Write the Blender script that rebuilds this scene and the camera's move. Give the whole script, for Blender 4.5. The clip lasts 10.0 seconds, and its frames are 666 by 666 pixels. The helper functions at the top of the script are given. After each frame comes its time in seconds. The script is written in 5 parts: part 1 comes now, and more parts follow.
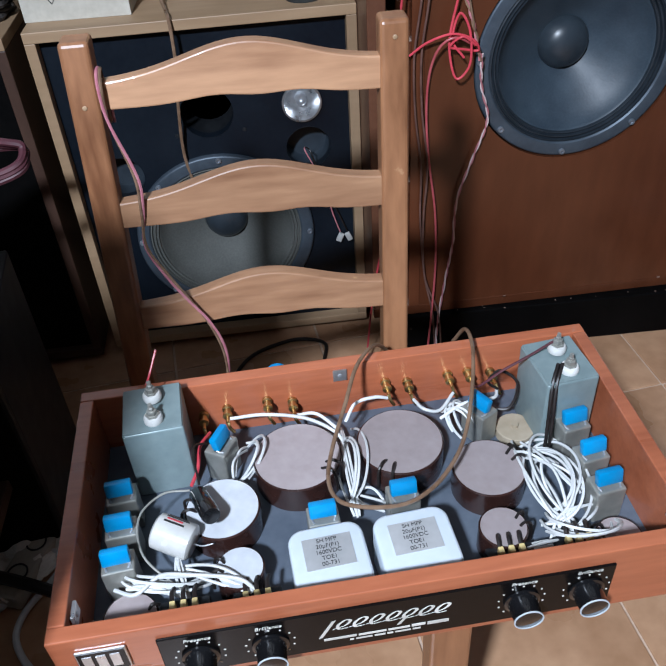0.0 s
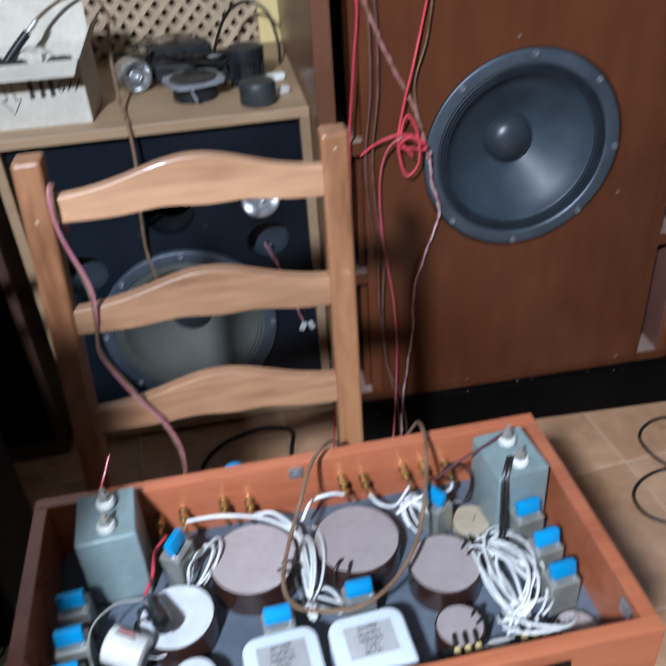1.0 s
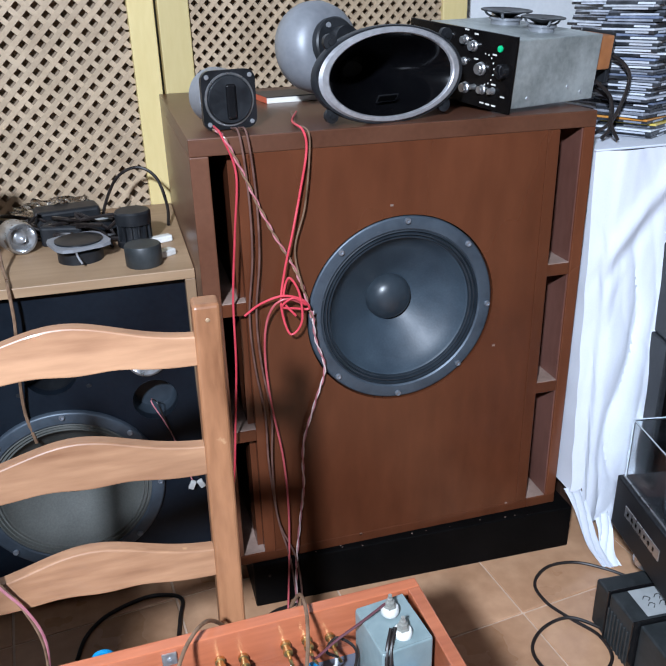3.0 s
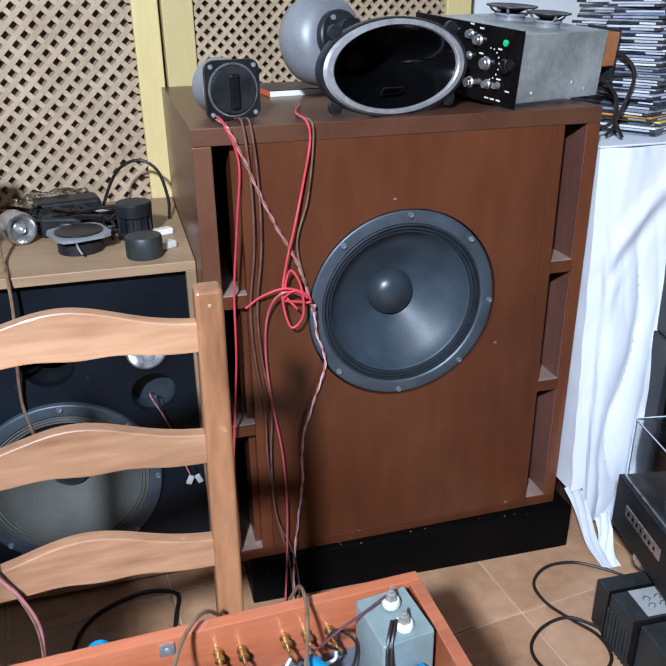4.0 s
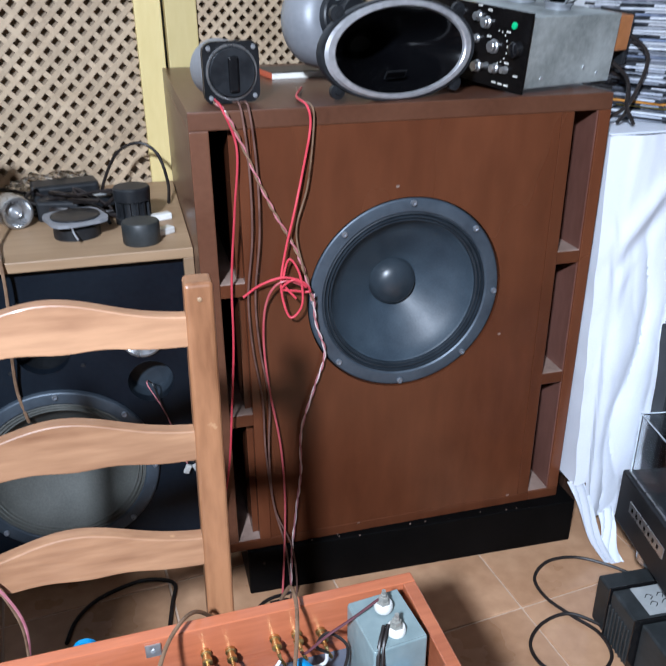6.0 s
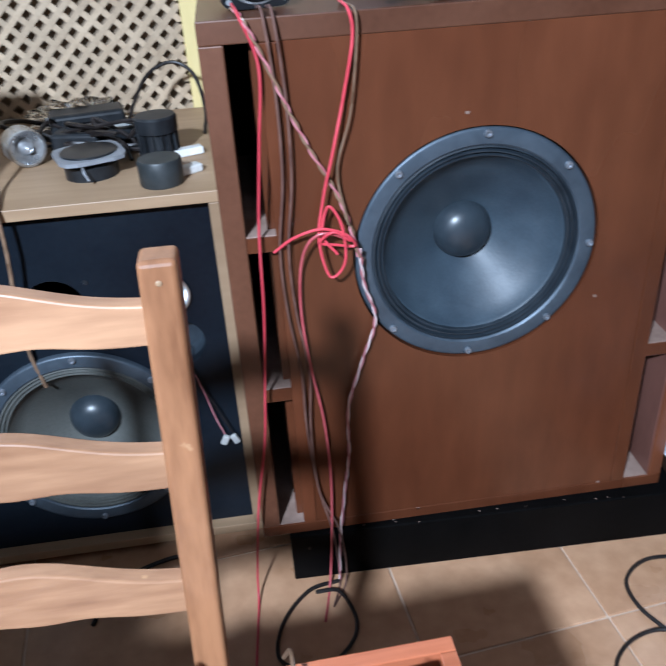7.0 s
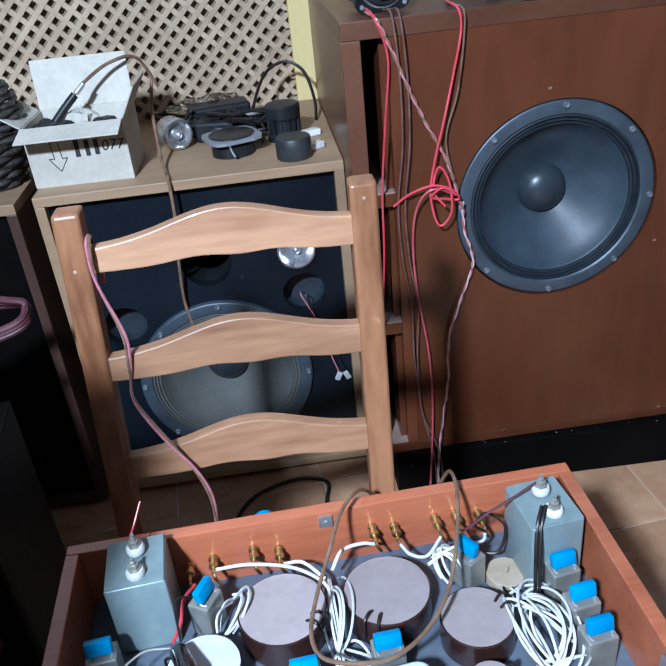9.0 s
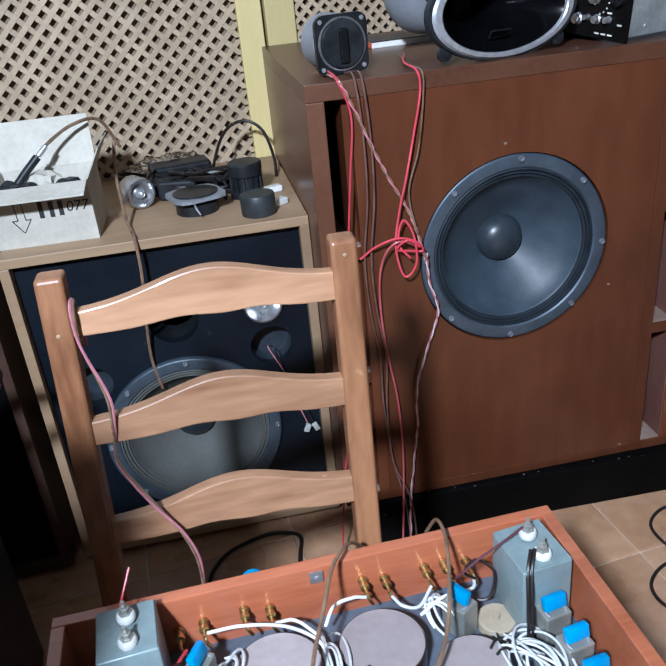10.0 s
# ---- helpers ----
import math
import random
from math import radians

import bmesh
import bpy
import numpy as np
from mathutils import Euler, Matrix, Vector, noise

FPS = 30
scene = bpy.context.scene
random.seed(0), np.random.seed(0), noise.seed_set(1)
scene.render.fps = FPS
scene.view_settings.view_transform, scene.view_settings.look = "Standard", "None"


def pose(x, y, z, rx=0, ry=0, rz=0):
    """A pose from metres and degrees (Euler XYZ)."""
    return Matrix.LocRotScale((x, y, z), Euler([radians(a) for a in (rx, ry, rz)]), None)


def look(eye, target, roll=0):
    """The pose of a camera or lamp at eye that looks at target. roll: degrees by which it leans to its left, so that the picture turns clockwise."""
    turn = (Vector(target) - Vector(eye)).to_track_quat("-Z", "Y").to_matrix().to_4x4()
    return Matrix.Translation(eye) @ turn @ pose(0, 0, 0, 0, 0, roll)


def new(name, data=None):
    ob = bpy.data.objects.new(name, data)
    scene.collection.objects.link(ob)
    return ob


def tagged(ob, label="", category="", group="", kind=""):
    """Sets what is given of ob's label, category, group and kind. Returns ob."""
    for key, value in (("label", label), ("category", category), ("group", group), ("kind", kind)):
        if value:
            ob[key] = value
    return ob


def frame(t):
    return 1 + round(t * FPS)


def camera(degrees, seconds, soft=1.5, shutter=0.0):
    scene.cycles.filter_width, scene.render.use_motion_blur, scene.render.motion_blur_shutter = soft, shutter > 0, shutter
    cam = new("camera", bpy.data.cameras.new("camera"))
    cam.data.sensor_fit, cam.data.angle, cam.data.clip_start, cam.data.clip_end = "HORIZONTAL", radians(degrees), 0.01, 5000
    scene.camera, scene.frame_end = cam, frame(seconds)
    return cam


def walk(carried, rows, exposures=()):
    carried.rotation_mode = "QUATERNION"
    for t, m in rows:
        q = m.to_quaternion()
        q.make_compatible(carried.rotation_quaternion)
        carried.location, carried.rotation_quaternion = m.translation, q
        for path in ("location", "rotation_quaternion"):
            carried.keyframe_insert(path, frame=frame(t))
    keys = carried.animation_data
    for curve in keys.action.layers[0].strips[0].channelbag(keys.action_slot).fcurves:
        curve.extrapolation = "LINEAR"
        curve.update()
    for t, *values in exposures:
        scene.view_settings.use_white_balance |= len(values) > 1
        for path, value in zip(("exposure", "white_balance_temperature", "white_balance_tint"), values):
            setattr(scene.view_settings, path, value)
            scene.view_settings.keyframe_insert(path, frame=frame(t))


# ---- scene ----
cam = camera(47.0, 10.0, 1.5, 0.5)
PATH = [
    (0, (-0.577, -1.332, 1.197), (-0.465, 0.203, -0.081), -4.0),
    (0.5, (-0.563, -1.332, 1.204), (-0.447, 0.198, -0.079), -4.6),
    (1, (-0.541, -1.333, 1.228), (-0.351, 0.31, 0.104), -4.3),
    (1.5, (-0.502, -1.321, 1.253), (-0.142, 0.407, 0.312), -2.9),
    (2, (-0.498, -1.32, 1.253), (-0.066, 0.413, 0.353), -2.2),
    (2.5, (-0.498, -1.324, 1.254), (-0.029, 0.426, 0.407), -1.9),
    (2.7, (-0.496, -1.324, 1.259), (-0.024, 0.434, 0.431), -1.8),
    (4, (-0.504, -1.32, 1.234), (-0.022, 0.444, 0.424), -0.8),
    (4.5, (-0.5, -1.316, 1.24), (-0.022, 0.449, 0.431), -0.6),
    (5, (-0.497, -1.316, 1.244), (-0.025, 0.451, 0.435), -0.6),
    (5.5, (-0.497, -1.317, 1.246), (-0.027, 0.45, 0.435), -0.5),
    (5.7, (-0.492, -1.317, 1.249), (-0.027, 0.45, 0.435), -0.5),
    (6.8, (-0.377, -1.091, 1.175), (-0.079, 0.606, 0.158), -2.2),
    (7, (-0.344, -1.059, 1.183), (-0.162, 0.648, 0.158), -3.5),
    (7.5, (-0.364, -1.071, 1.205), (-0.246, 0.634, 0.167), -3.9),
    (8, (-0.522, -1.204, 1.208), (-0.43, 0.503, 0.17), -4.7),
    (8.5, (-0.569, -1.295, 1.226), (-0.457, 0.416, 0.196), -5.3),
    (9, (-0.527, -1.343, 1.223), (-0.427, 0.387, 0.224), -6.1),
    (9.5, (-0.531, -1.351, 1.233), (-0.354, 0.406, 0.294), -5.9),
    (10, (-0.573, -1.345, 1.241), (-0.316, 0.422, 0.339), -5.8),
]
EXPOSURES = ((0.0, 0.05, 6150, 8), (0.6, 0.05, 6150, 8), (1.5, 0.47, 6150, 9), (2.5, 0.58, 6150, 9), (5.7, 0.58, 6150, 9), (6.8, 0.72, 5850, 7), (7.5, 0.92, 5350, 2), (8.0, 0.56, 5400, 2), (8.4, 0.42, 5450, 4), (9.0, 0.4, 5500, 5), (10.0, 0.38, 5850, 7))
walk(cam, [(t, look(eye, target, roll)) for t, eye, target, roll in PATH], EXPOSURES)

# ---- light ----
world = bpy.data.worlds.new("room_air")
scene.world = world
world.use_nodes = True
world.node_tree.nodes["Background"].inputs[0].default_value = (0.75, 0.85, 1.0, 1)
world.node_tree.nodes["Background"].inputs[1].default_value = 0.004


def lamp(name, place, target, size, watts, colour, shape="DISK"):
    d = bpy.data.lights.new(name, "AREA")
    d.shape, d.size, d.energy, d.color = shape, size, watts, colour
    ob = new(name, d)
    ob.matrix_world = look(place, target)
    return ob


lamp("ceiling_lamp", (-1.21, -2.22, 2.26), (-0.3, -0.2, 0.6), 0.18, 98, (0.86, 0.95, 1.1))

# ---- materials ----


def surf(name, a, b, scale=12.0, rough=0.5, metal=0.0, bump=0.15, stretch=(1, 1, 1), fine=90.0, wear=None, wear_amount=0.0, coat=0.0, spread=0.15, spec=0.5):
    """A two-scale mottled surface: a and b are its colours; wear shows in worn patches."""
    m = bpy.data.materials.new(name)
    m.use_nodes = True
    n, l = m.node_tree.nodes, m.node_tree.links
    p = n["Principled BSDF"]
    tc, mp = n.new("ShaderNodeTexCoord"), n.new("ShaderNodeMapping")
    mp.inputs["Scale"].default_value = stretch
    l.new(tc.outputs["Object"], mp.inputs["Vector"])
    big, small = n.new("ShaderNodeTexNoise"), n.new("ShaderNodeTexNoise")
    for t, s, d in ((big, scale, 4), (small, fine, 6)):
        t.inputs["Scale"].default_value, t.inputs["Detail"].default_value = s, d
        l.new(mp.outputs[0], t.inputs["Vector"])
    add = n.new("ShaderNodeMath")
    add.operation = "MULTIPLY_ADD"
    l.new(small.outputs[0], add.inputs[0])
    add.inputs[1].default_value = 0.45
    l.new(big.outputs[0], add.inputs[2])
    ramp = n.new("ShaderNodeValToRGB")
    ramp.color_ramp.elements[0].position, ramp.color_ramp.elements[1].position = 0.5, 0.95
    ramp.color_ramp.elements[0].color, ramp.color_ramp.elements[1].color = (*a, 1), (*b, 1)
    l.new(add.outputs[0], ramp.inputs[0])
    out = ramp.outputs[0]
    info = n.new("ShaderNodeObjectInfo")
    hsv = n.new("ShaderNodeHueSaturation")
    vary = n.new("ShaderNodeMapRange")
    vary.inputs["To Min"].default_value, vary.inputs["To Max"].default_value = 1 - spread, 1 + spread
    l.new(info.outputs["Random"], vary.inputs[0])
    l.new(vary.outputs[0], hsv.inputs["Value"])
    l.new(out, hsv.inputs["Color"])
    out = hsv.outputs[0]
    if wear:
        w, wr, mix = n.new("ShaderNodeTexNoise"), n.new("ShaderNodeValToRGB"), n.new("ShaderNodeMixRGB")
        w.inputs["Scale"].default_value, w.inputs["Detail"].default_value = scale * 2.3, 8
        l.new(tc.outputs["Object"], w.inputs["Vector"])
        wr.color_ramp.elements[0].position, wr.color_ramp.elements[1].position = 0.72 - wear_amount, 0.8 - wear_amount
        l.new(w.outputs[0], wr.inputs[0])
        l.new(wr.outputs[0], mix.inputs[0])
        l.new(out, mix.inputs[1])
        mix.inputs[2].default_value = (*wear, 1)
        out = mix.outputs[0]
    l.new(out, p.inputs["Base Color"])
    p.inputs["Metallic"].default_value = metal
    rr = n.new("ShaderNodeMapRange")
    rr.inputs["To Min"].default_value, rr.inputs["To Max"].default_value = max(rough - 0.12, 0.02), min(rough + 0.12, 1)
    l.new(big.outputs[0], rr.inputs[0])
    l.new(rr.outputs[0], p.inputs["Roughness"])
    p.inputs["Coat Weight"].default_value = coat
    p.inputs["Specular IOR Level"].default_value = spec
    if bump:
        bn = n.new("ShaderNodeBump")
        bn.inputs["Strength"].default_value, bn.inputs["Distance"].default_value = bump, 0.002
        l.new(add.outputs[0], bn.inputs["Height"])
        l.new(bn.outputs[0], p.inputs["Normal"])
    return m


def glassy(name, colour=(1, 1, 1), rough=0.03):
    m = bpy.data.materials.new(name)
    m.use_nodes = True
    p = m.node_tree.nodes["Principled BSDF"]
    p.inputs["Base Color"].default_value = (*colour, 1)
    p.inputs["Roughness"].default_value, p.inputs["Transmission Weight"].default_value, p.inputs["IOR"].default_value = rough, 1, 1.45
    return m


M_mahog = surf("mahogany_paint", (0.076, 0.0225, 0.0098), (0.146, 0.047, 0.0205), 2.2, 0.27, bump=0.015, stretch=(1, 1, 0.3), fine=24, wear=(0.17, 0.07, 0.04), wear_amount=-0.03)
M_mahog_side = surf("walnut_veneer", (0.085, 0.032, 0.017), (0.14, 0.058, 0.032), 4, 0.35, bump=0.05, stretch=(1, 0.2, 1))
M_mahog_inner = surf("red_brown_stain", (0.12, 0.048, 0.034), (0.19, 0.083, 0.062), 6, 0.5, bump=0.06, stretch=(1, 1, 0.3))
M_bare = surf("bare_brown_board", (0.2, 0.13, 0.1), (0.3, 0.21, 0.17), 20, 0.8, bump=0.1)
M_black_paint = surf("black_paint", (0.002, 0.002, 0.002), (0.004, 0.0036, 0.0036), 8, 0.45, bump=0.08, spec=0.05, wear=(0.08, 0.065, 0.055), wear_amount=-0.03)
M_baffle = surf("black_baffle", (0.003, 0.005, 0.009), (0.008, 0.012, 0.018), 5, 0.42, bump=0.05, spec=0.2)
M_cast = surf("cast_frame_grey", (0.05, 0.064, 0.082), (0.075, 0.096, 0.12), 20, 0.45, metal=0.35, bump=0.1)
M_cone = surf("cone_paper", (0.027, 0.04, 0.055), (0.048, 0.069, 0.089), 14, 0.5, bump=0.2, fine=240)
M_cone_old = surf("aged_cone_paper", (0.06, 0.062, 0.055), (0.125, 0.127, 0.115), 5, 0.75, bump=0.2, fine=240)
M_pleat = surf("pleated_cloth", (0.014, 0.02, 0.027), (0.024, 0.033, 0.043), 30, 0.5, bump=0.1)
M_rubber = surf("doped_cloth", (0.008, 0.009, 0.01), (0.016, 0.017, 0.02), 30, 0.35, bump=0.1)
M_dome = surf("dust_cap_black", (0.017, 0.023, 0.029), (0.028, 0.037, 0.046), 20, 0.32, bump=0.05)
M_pine = surf("honey_pine", (0.2, 0.088, 0.043), (0.46, 0.25, 0.135), 11, 0.43, bump=0.07, stretch=(0.14, 1, 1), fine=110, coat=0.1, wear=(0.6, 0.36, 0.18), wear_amount=-0.02)
M_pine_v = surf("honey_pine_post", (0.14, 0.055, 0.024), (0.37, 0.17, 0.08), 13, 0.36, bump=0.07, stretch=(1, 1, 0.12), fine=110, coat=0.1, wear=(0.55, 0.34, 0.18), wear_amount=0.015)
M_oak = surf("light_oak_veneer", (0.25, 0.155, 0.085), (0.37, 0.245, 0.145), 7, 0.5, bump=0.06, stretch=(0.12, 1, 1), fine=60)
M_cherry = surf("cherry_box", (0.33, 0.09, 0.04), (0.52, 0.165, 0.078), 14, 0.3, bump=0.04, stretch=(0.12, 1, 1), fine=150, coat=0.25, wear=(0.56, 0.22, 0.11), wear_amount=-0.03)
M_plate = surf("blue_grey_plate", (0.06, 0.075, 0.1), (0.1, 0.12, 0.15), 9, 0.5, bump=0.08)
M_tile = surf("terracotta_tile", (0.38, 0.2, 0.105), (0.6, 0.355, 0.21), 5, 0.3, bump=0.05, fine=30, wear=(0.3, 0.13, 0.06), wear_amount=0.02, spread=0.08)
M_grout = surf("grout", (0.46, 0.34, 0.25), (0.6, 0.46, 0.35), 30, 0.9, bump=0.3)
M_lattice = surf("pale_lattice_wood", (0.38, 0.275, 0.175), (0.52, 0.395, 0.265), 14, 0.55, bump=0.05, fine=160, spread=0.12)
M_yellow = surf("yellow_painted_wood", (0.58, 0.45, 0.19), (0.66, 0.53, 0.25), 4, 0.5, bump=0.06, stretch=(1, 1, 0.2))
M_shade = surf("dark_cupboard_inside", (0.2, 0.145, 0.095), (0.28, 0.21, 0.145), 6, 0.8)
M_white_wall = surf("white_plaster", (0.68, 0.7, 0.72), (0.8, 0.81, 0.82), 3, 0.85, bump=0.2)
M_dark_wood = surf("stained_or_shaded_wood", (0.028, 0.014, 0.009), (0.06, 0.03, 0.02), 8, 0.45, bump=0.08, stretch=(1, 1, 0.3))
# For the unseen walls and ceiling: grey instead of white, to cut bounced fill light.
M_plain_wall = surf("low_bounce_grey", (0.14, 0.14, 0.14), (0.2, 0.2, 0.2), 3, 0.9, bump=0.1)
M_worn_plastic = surf("worn_black_plastic", (0.012, 0.015, 0.016), (0.035, 0.04, 0.042), 18, 0.5, bump=0.15, wear=(0.1, 0.11, 0.11), wear_amount=0.0)
M_rim = surf("brushed_rim", (0.42, 0.42, 0.44), (0.6, 0.6, 0.62), 60, 0.38, metal=0.55, bump=0.05)
M_cloth = surf("white_cloth", (0.64, 0.67, 0.74), (0.72, 0.755, 0.82), 5, 0.9, bump=0.25, fine=400)

# ---- mesh helpers ----


def part(name, bm, material, parent=None, label="", smooth=False, at=None):
    """Links a bmesh as one mesh object under a thing or a part."""
    me = bpy.data.meshes.new(name)
    bmesh.ops.recalc_face_normals(bm, faces=bm.faces)
    if smooth:
        for f in bm.faces:
            f.smooth = True
    bm.to_mesh(me)
    bm.free()
    if smooth:
        me.set_sharp_from_angle(angle=radians(38))
    me.materials.append(material)
    ob = new(name, me)
    if parent:
        ob.parent = parent
    if at:
        ob.matrix_basis = at
    return tagged(ob, label)


def thing(name, label, category, m=None, group="", kind=""):
    ob = new(name)
    ob.empty_display_size = 0.05
    ob.matrix_basis = m or Matrix()
    return tagged(ob, label, category, group, kind)


def box(x0, x1, y0, y1, z0, z1, bevel=0.0, seg=2, m=None):
    bm = bmesh.new()
    bmesh.ops.create_cube(bm, size=1)
    bmesh.ops.scale(bm, vec=(x1 - x0, y1 - y0, z1 - z0), verts=bm.verts)
    bmesh.ops.translate(bm, vec=((x0 + x1) / 2, (y0 + y1) / 2, (z0 + z1) / 2), verts=bm.verts)
    if bevel:
        bmesh.ops.bevel(bm, geom=bm.edges[:], offset=bevel, segments=seg, profile=0.5, affect="EDGES")
    if m:
        bm.transform(m)
    return bm


def lathe(profile, seg=48, m=None, squash=1.0):
    """Turns (radius, height) pairs about z. squash: the y radius over the x radius."""
    bm = bmesh.new()
    rings = []
    for r, h in profile:
        if r < 1e-6:
            rings.append([bm.verts.new((0, 0, h))])
        else:
            rings.append([bm.verts.new((r * math.cos(2 * math.pi * i / seg), squash * r * math.sin(2 * math.pi * i / seg), h)) for i in range(seg)])
    for a, b in zip(rings, rings[1:]):
        for i in range(seg):
            j = (i + 1) % seg
            if len(a) == 1 and len(b) == 1:
                continue
            if len(a) == 1:
                bm.faces.new((a[0], b[i], b[j]))
            elif len(b) == 1:
                bm.faces.new((a[i], a[j], b[0]))
            else:
                bm.faces.new((a[i], a[j], b[j], b[i]))
    if m:
        bm.transform(m)
    return bm


def outline(points, y0, y1, bevel=0.0):
    """A prism of an x, z outline between two y."""
    bm = bmesh.new()
    f = bm.faces.new([bm.verts.new((x, y0, z)) for x, z in points])
    r = bmesh.ops.extrude_face_region(bm, geom=[f])
    bmesh.ops.translate(bm, vec=(0, y1 - y0, 0), verts=[v for v in r["geom"] if isinstance(v, bmesh.types.BMVert)])
    bmesh.ops.recalc_face_normals(bm, faces=bm.faces)
    if bevel:
        bmesh.ops.bevel(bm, geom=[e for e in bm.edges if abs(e.verts[0].co.y - e.verts[1].co.y) < 1e-5], offset=bevel, segments=2, profile=0.5, affect="EDGES")
    return bm


def plate(x0, x1, z0, z1, holes, y0, y1, seg=48):
    """A board between two y with round holes (x, z, radius) through it."""
    bm = bmesh.new()

    def ring(ps):
        vs = [bm.verts.new((x, y0, z)) for x, z in ps]
        return [bm.edges.new((a, b)) for a, b in zip(vs, vs[1:] + vs[:1])]
    edges = ring([(x0, z0), (x1, z0), (x1, z1), (x0, z1)])
    for x, z, r in holes:
        edges += ring([(x + r * math.cos(2 * math.pi * i / seg), z + r * math.sin(2 * math.pi * i / seg)) for i in range(seg)])
    made = bmesh.ops.triangle_fill(bm, use_beauty=True, use_dissolve=False, edges=edges)
    faces = [f for f in made["geom"] if isinstance(f, bmesh.types.BMFace)]
    r = bmesh.ops.extrude_face_region(bm, geom=faces)
    bmesh.ops.translate(bm, vec=(0, y1 - y0, 0), verts=[v for v in r["geom"] if isinstance(v, bmesh.types.BMVert)])
    return bm


def glide(points, steps=8):
    """A smooth line through the points."""
    ps = [Vector(p) for p in points]
    ps = [2 * ps[0] - ps[1]] + ps + [2 * ps[-1] - ps[-2]]
    out = []
    for i in range(1, len(ps) - 2):
        a, b, c, d = ps[i - 1:i + 3]
        for k in range(steps):
            t = k / steps
            out.append(0.5 * (2 * b + (c - a) * t + (2 * a - 5 * b + 4 * c - d) * t * t + (3 * b - a - 3 * c + d) * t ** 3))
    return out + [ps[-2]]


def tube(points, radius, sides=8, steps=8, bm=None):
    line = glide(points, steps)
    bm = bm or bmesh.new()
    rings, up = [], Vector((0.31, 0.17, 0.93))
    for i, p in enumerate(line):
        d = (line[min(i + 1, len(line) - 1)] - line[max(i - 1, 0)]).normalized()
        side = d.cross(up)
        if side.length < 1e-4:
            side = d.cross(Vector((1, 0, 0)))
        side.normalize()
        up = side.cross(d).normalized()
        rings.append([bm.verts.new(p + radius * (math.cos(2 * math.pi * k / sides) * side + math.sin(2 * math.pi * k / sides) * up)) for k in range(sides)])
    for a, b in zip(rings, rings[1:]):
        for k in range(sides):
            j = (k + 1) % sides
            bm.faces.new((a[k], a[j], b[j], b[k]))
    bm.faces.new(rings[0][::-1])
    bm.faces.new(rings[-1])
    return bm


FACING = pose(0, 0, 0, 90)  # turns a lathe's axis to point at -y

# ---- setting ----
tagged(part("floor", box(-3.0, 3.0, -4.0, 1.6, -0.12, -0.004), M_grout), "pale grout bed under the terracotta floor tiles", "floor", kind="structure")
floor = bpy.data.objects["floor"]
WALL = pose(-0.45, 0.68, 0, 0, 0, 5.5)  # the wall's own frame: x along it, y into it


def in_wall(name, bm, material, label, category="wall"):
    return tagged(part(name, bm, material, at=WALL), label, category, kind="structure")


in_wall("wall_north", box(-3.0, 3.4, 0.08, 0.22, -0.1, 2.5), M_white_wall, "white plastered wall behind the loudspeakers")
tagged(part("wall_south", box(-3.0, 3.0, -4.1, -4.0, -0.1, 2.5), M_plain_wall), "plain unseen wall, greyed to cut bounced light", "wall", kind="structure")
tagged(part("wall_west", box(-3.1, -3.0, -4.1, 1.6, -0.1, 2.5), M_plain_wall), "plain unseen wall, greyed to cut bounced light", "wall", kind="structure")
tagged(part("wall_east", box(3.0, 3.1, -4.1, 1.6, -0.1, 2.5), M_plain_wall), "plain unseen wall, greyed to cut bounced light", "wall", kind="structure")
# Unseen slab added to shade the box's left end, like the camera holder's shadow.
tagged(part("wall_partition", box(-3.0, -0.872, -1.07, -1.0, -0.1, 1.17), M_plain_wall), "unseen half-height slab added to shade the left side", "wall", kind="structure")
tagged(part("ceiling", box(-3.1, 3.1, -4.1, 1.7, 2.5, 2.6), M_plain_wall), "plain unseen ceiling, greyed to cut bounced light", "ceiling", kind="structure")


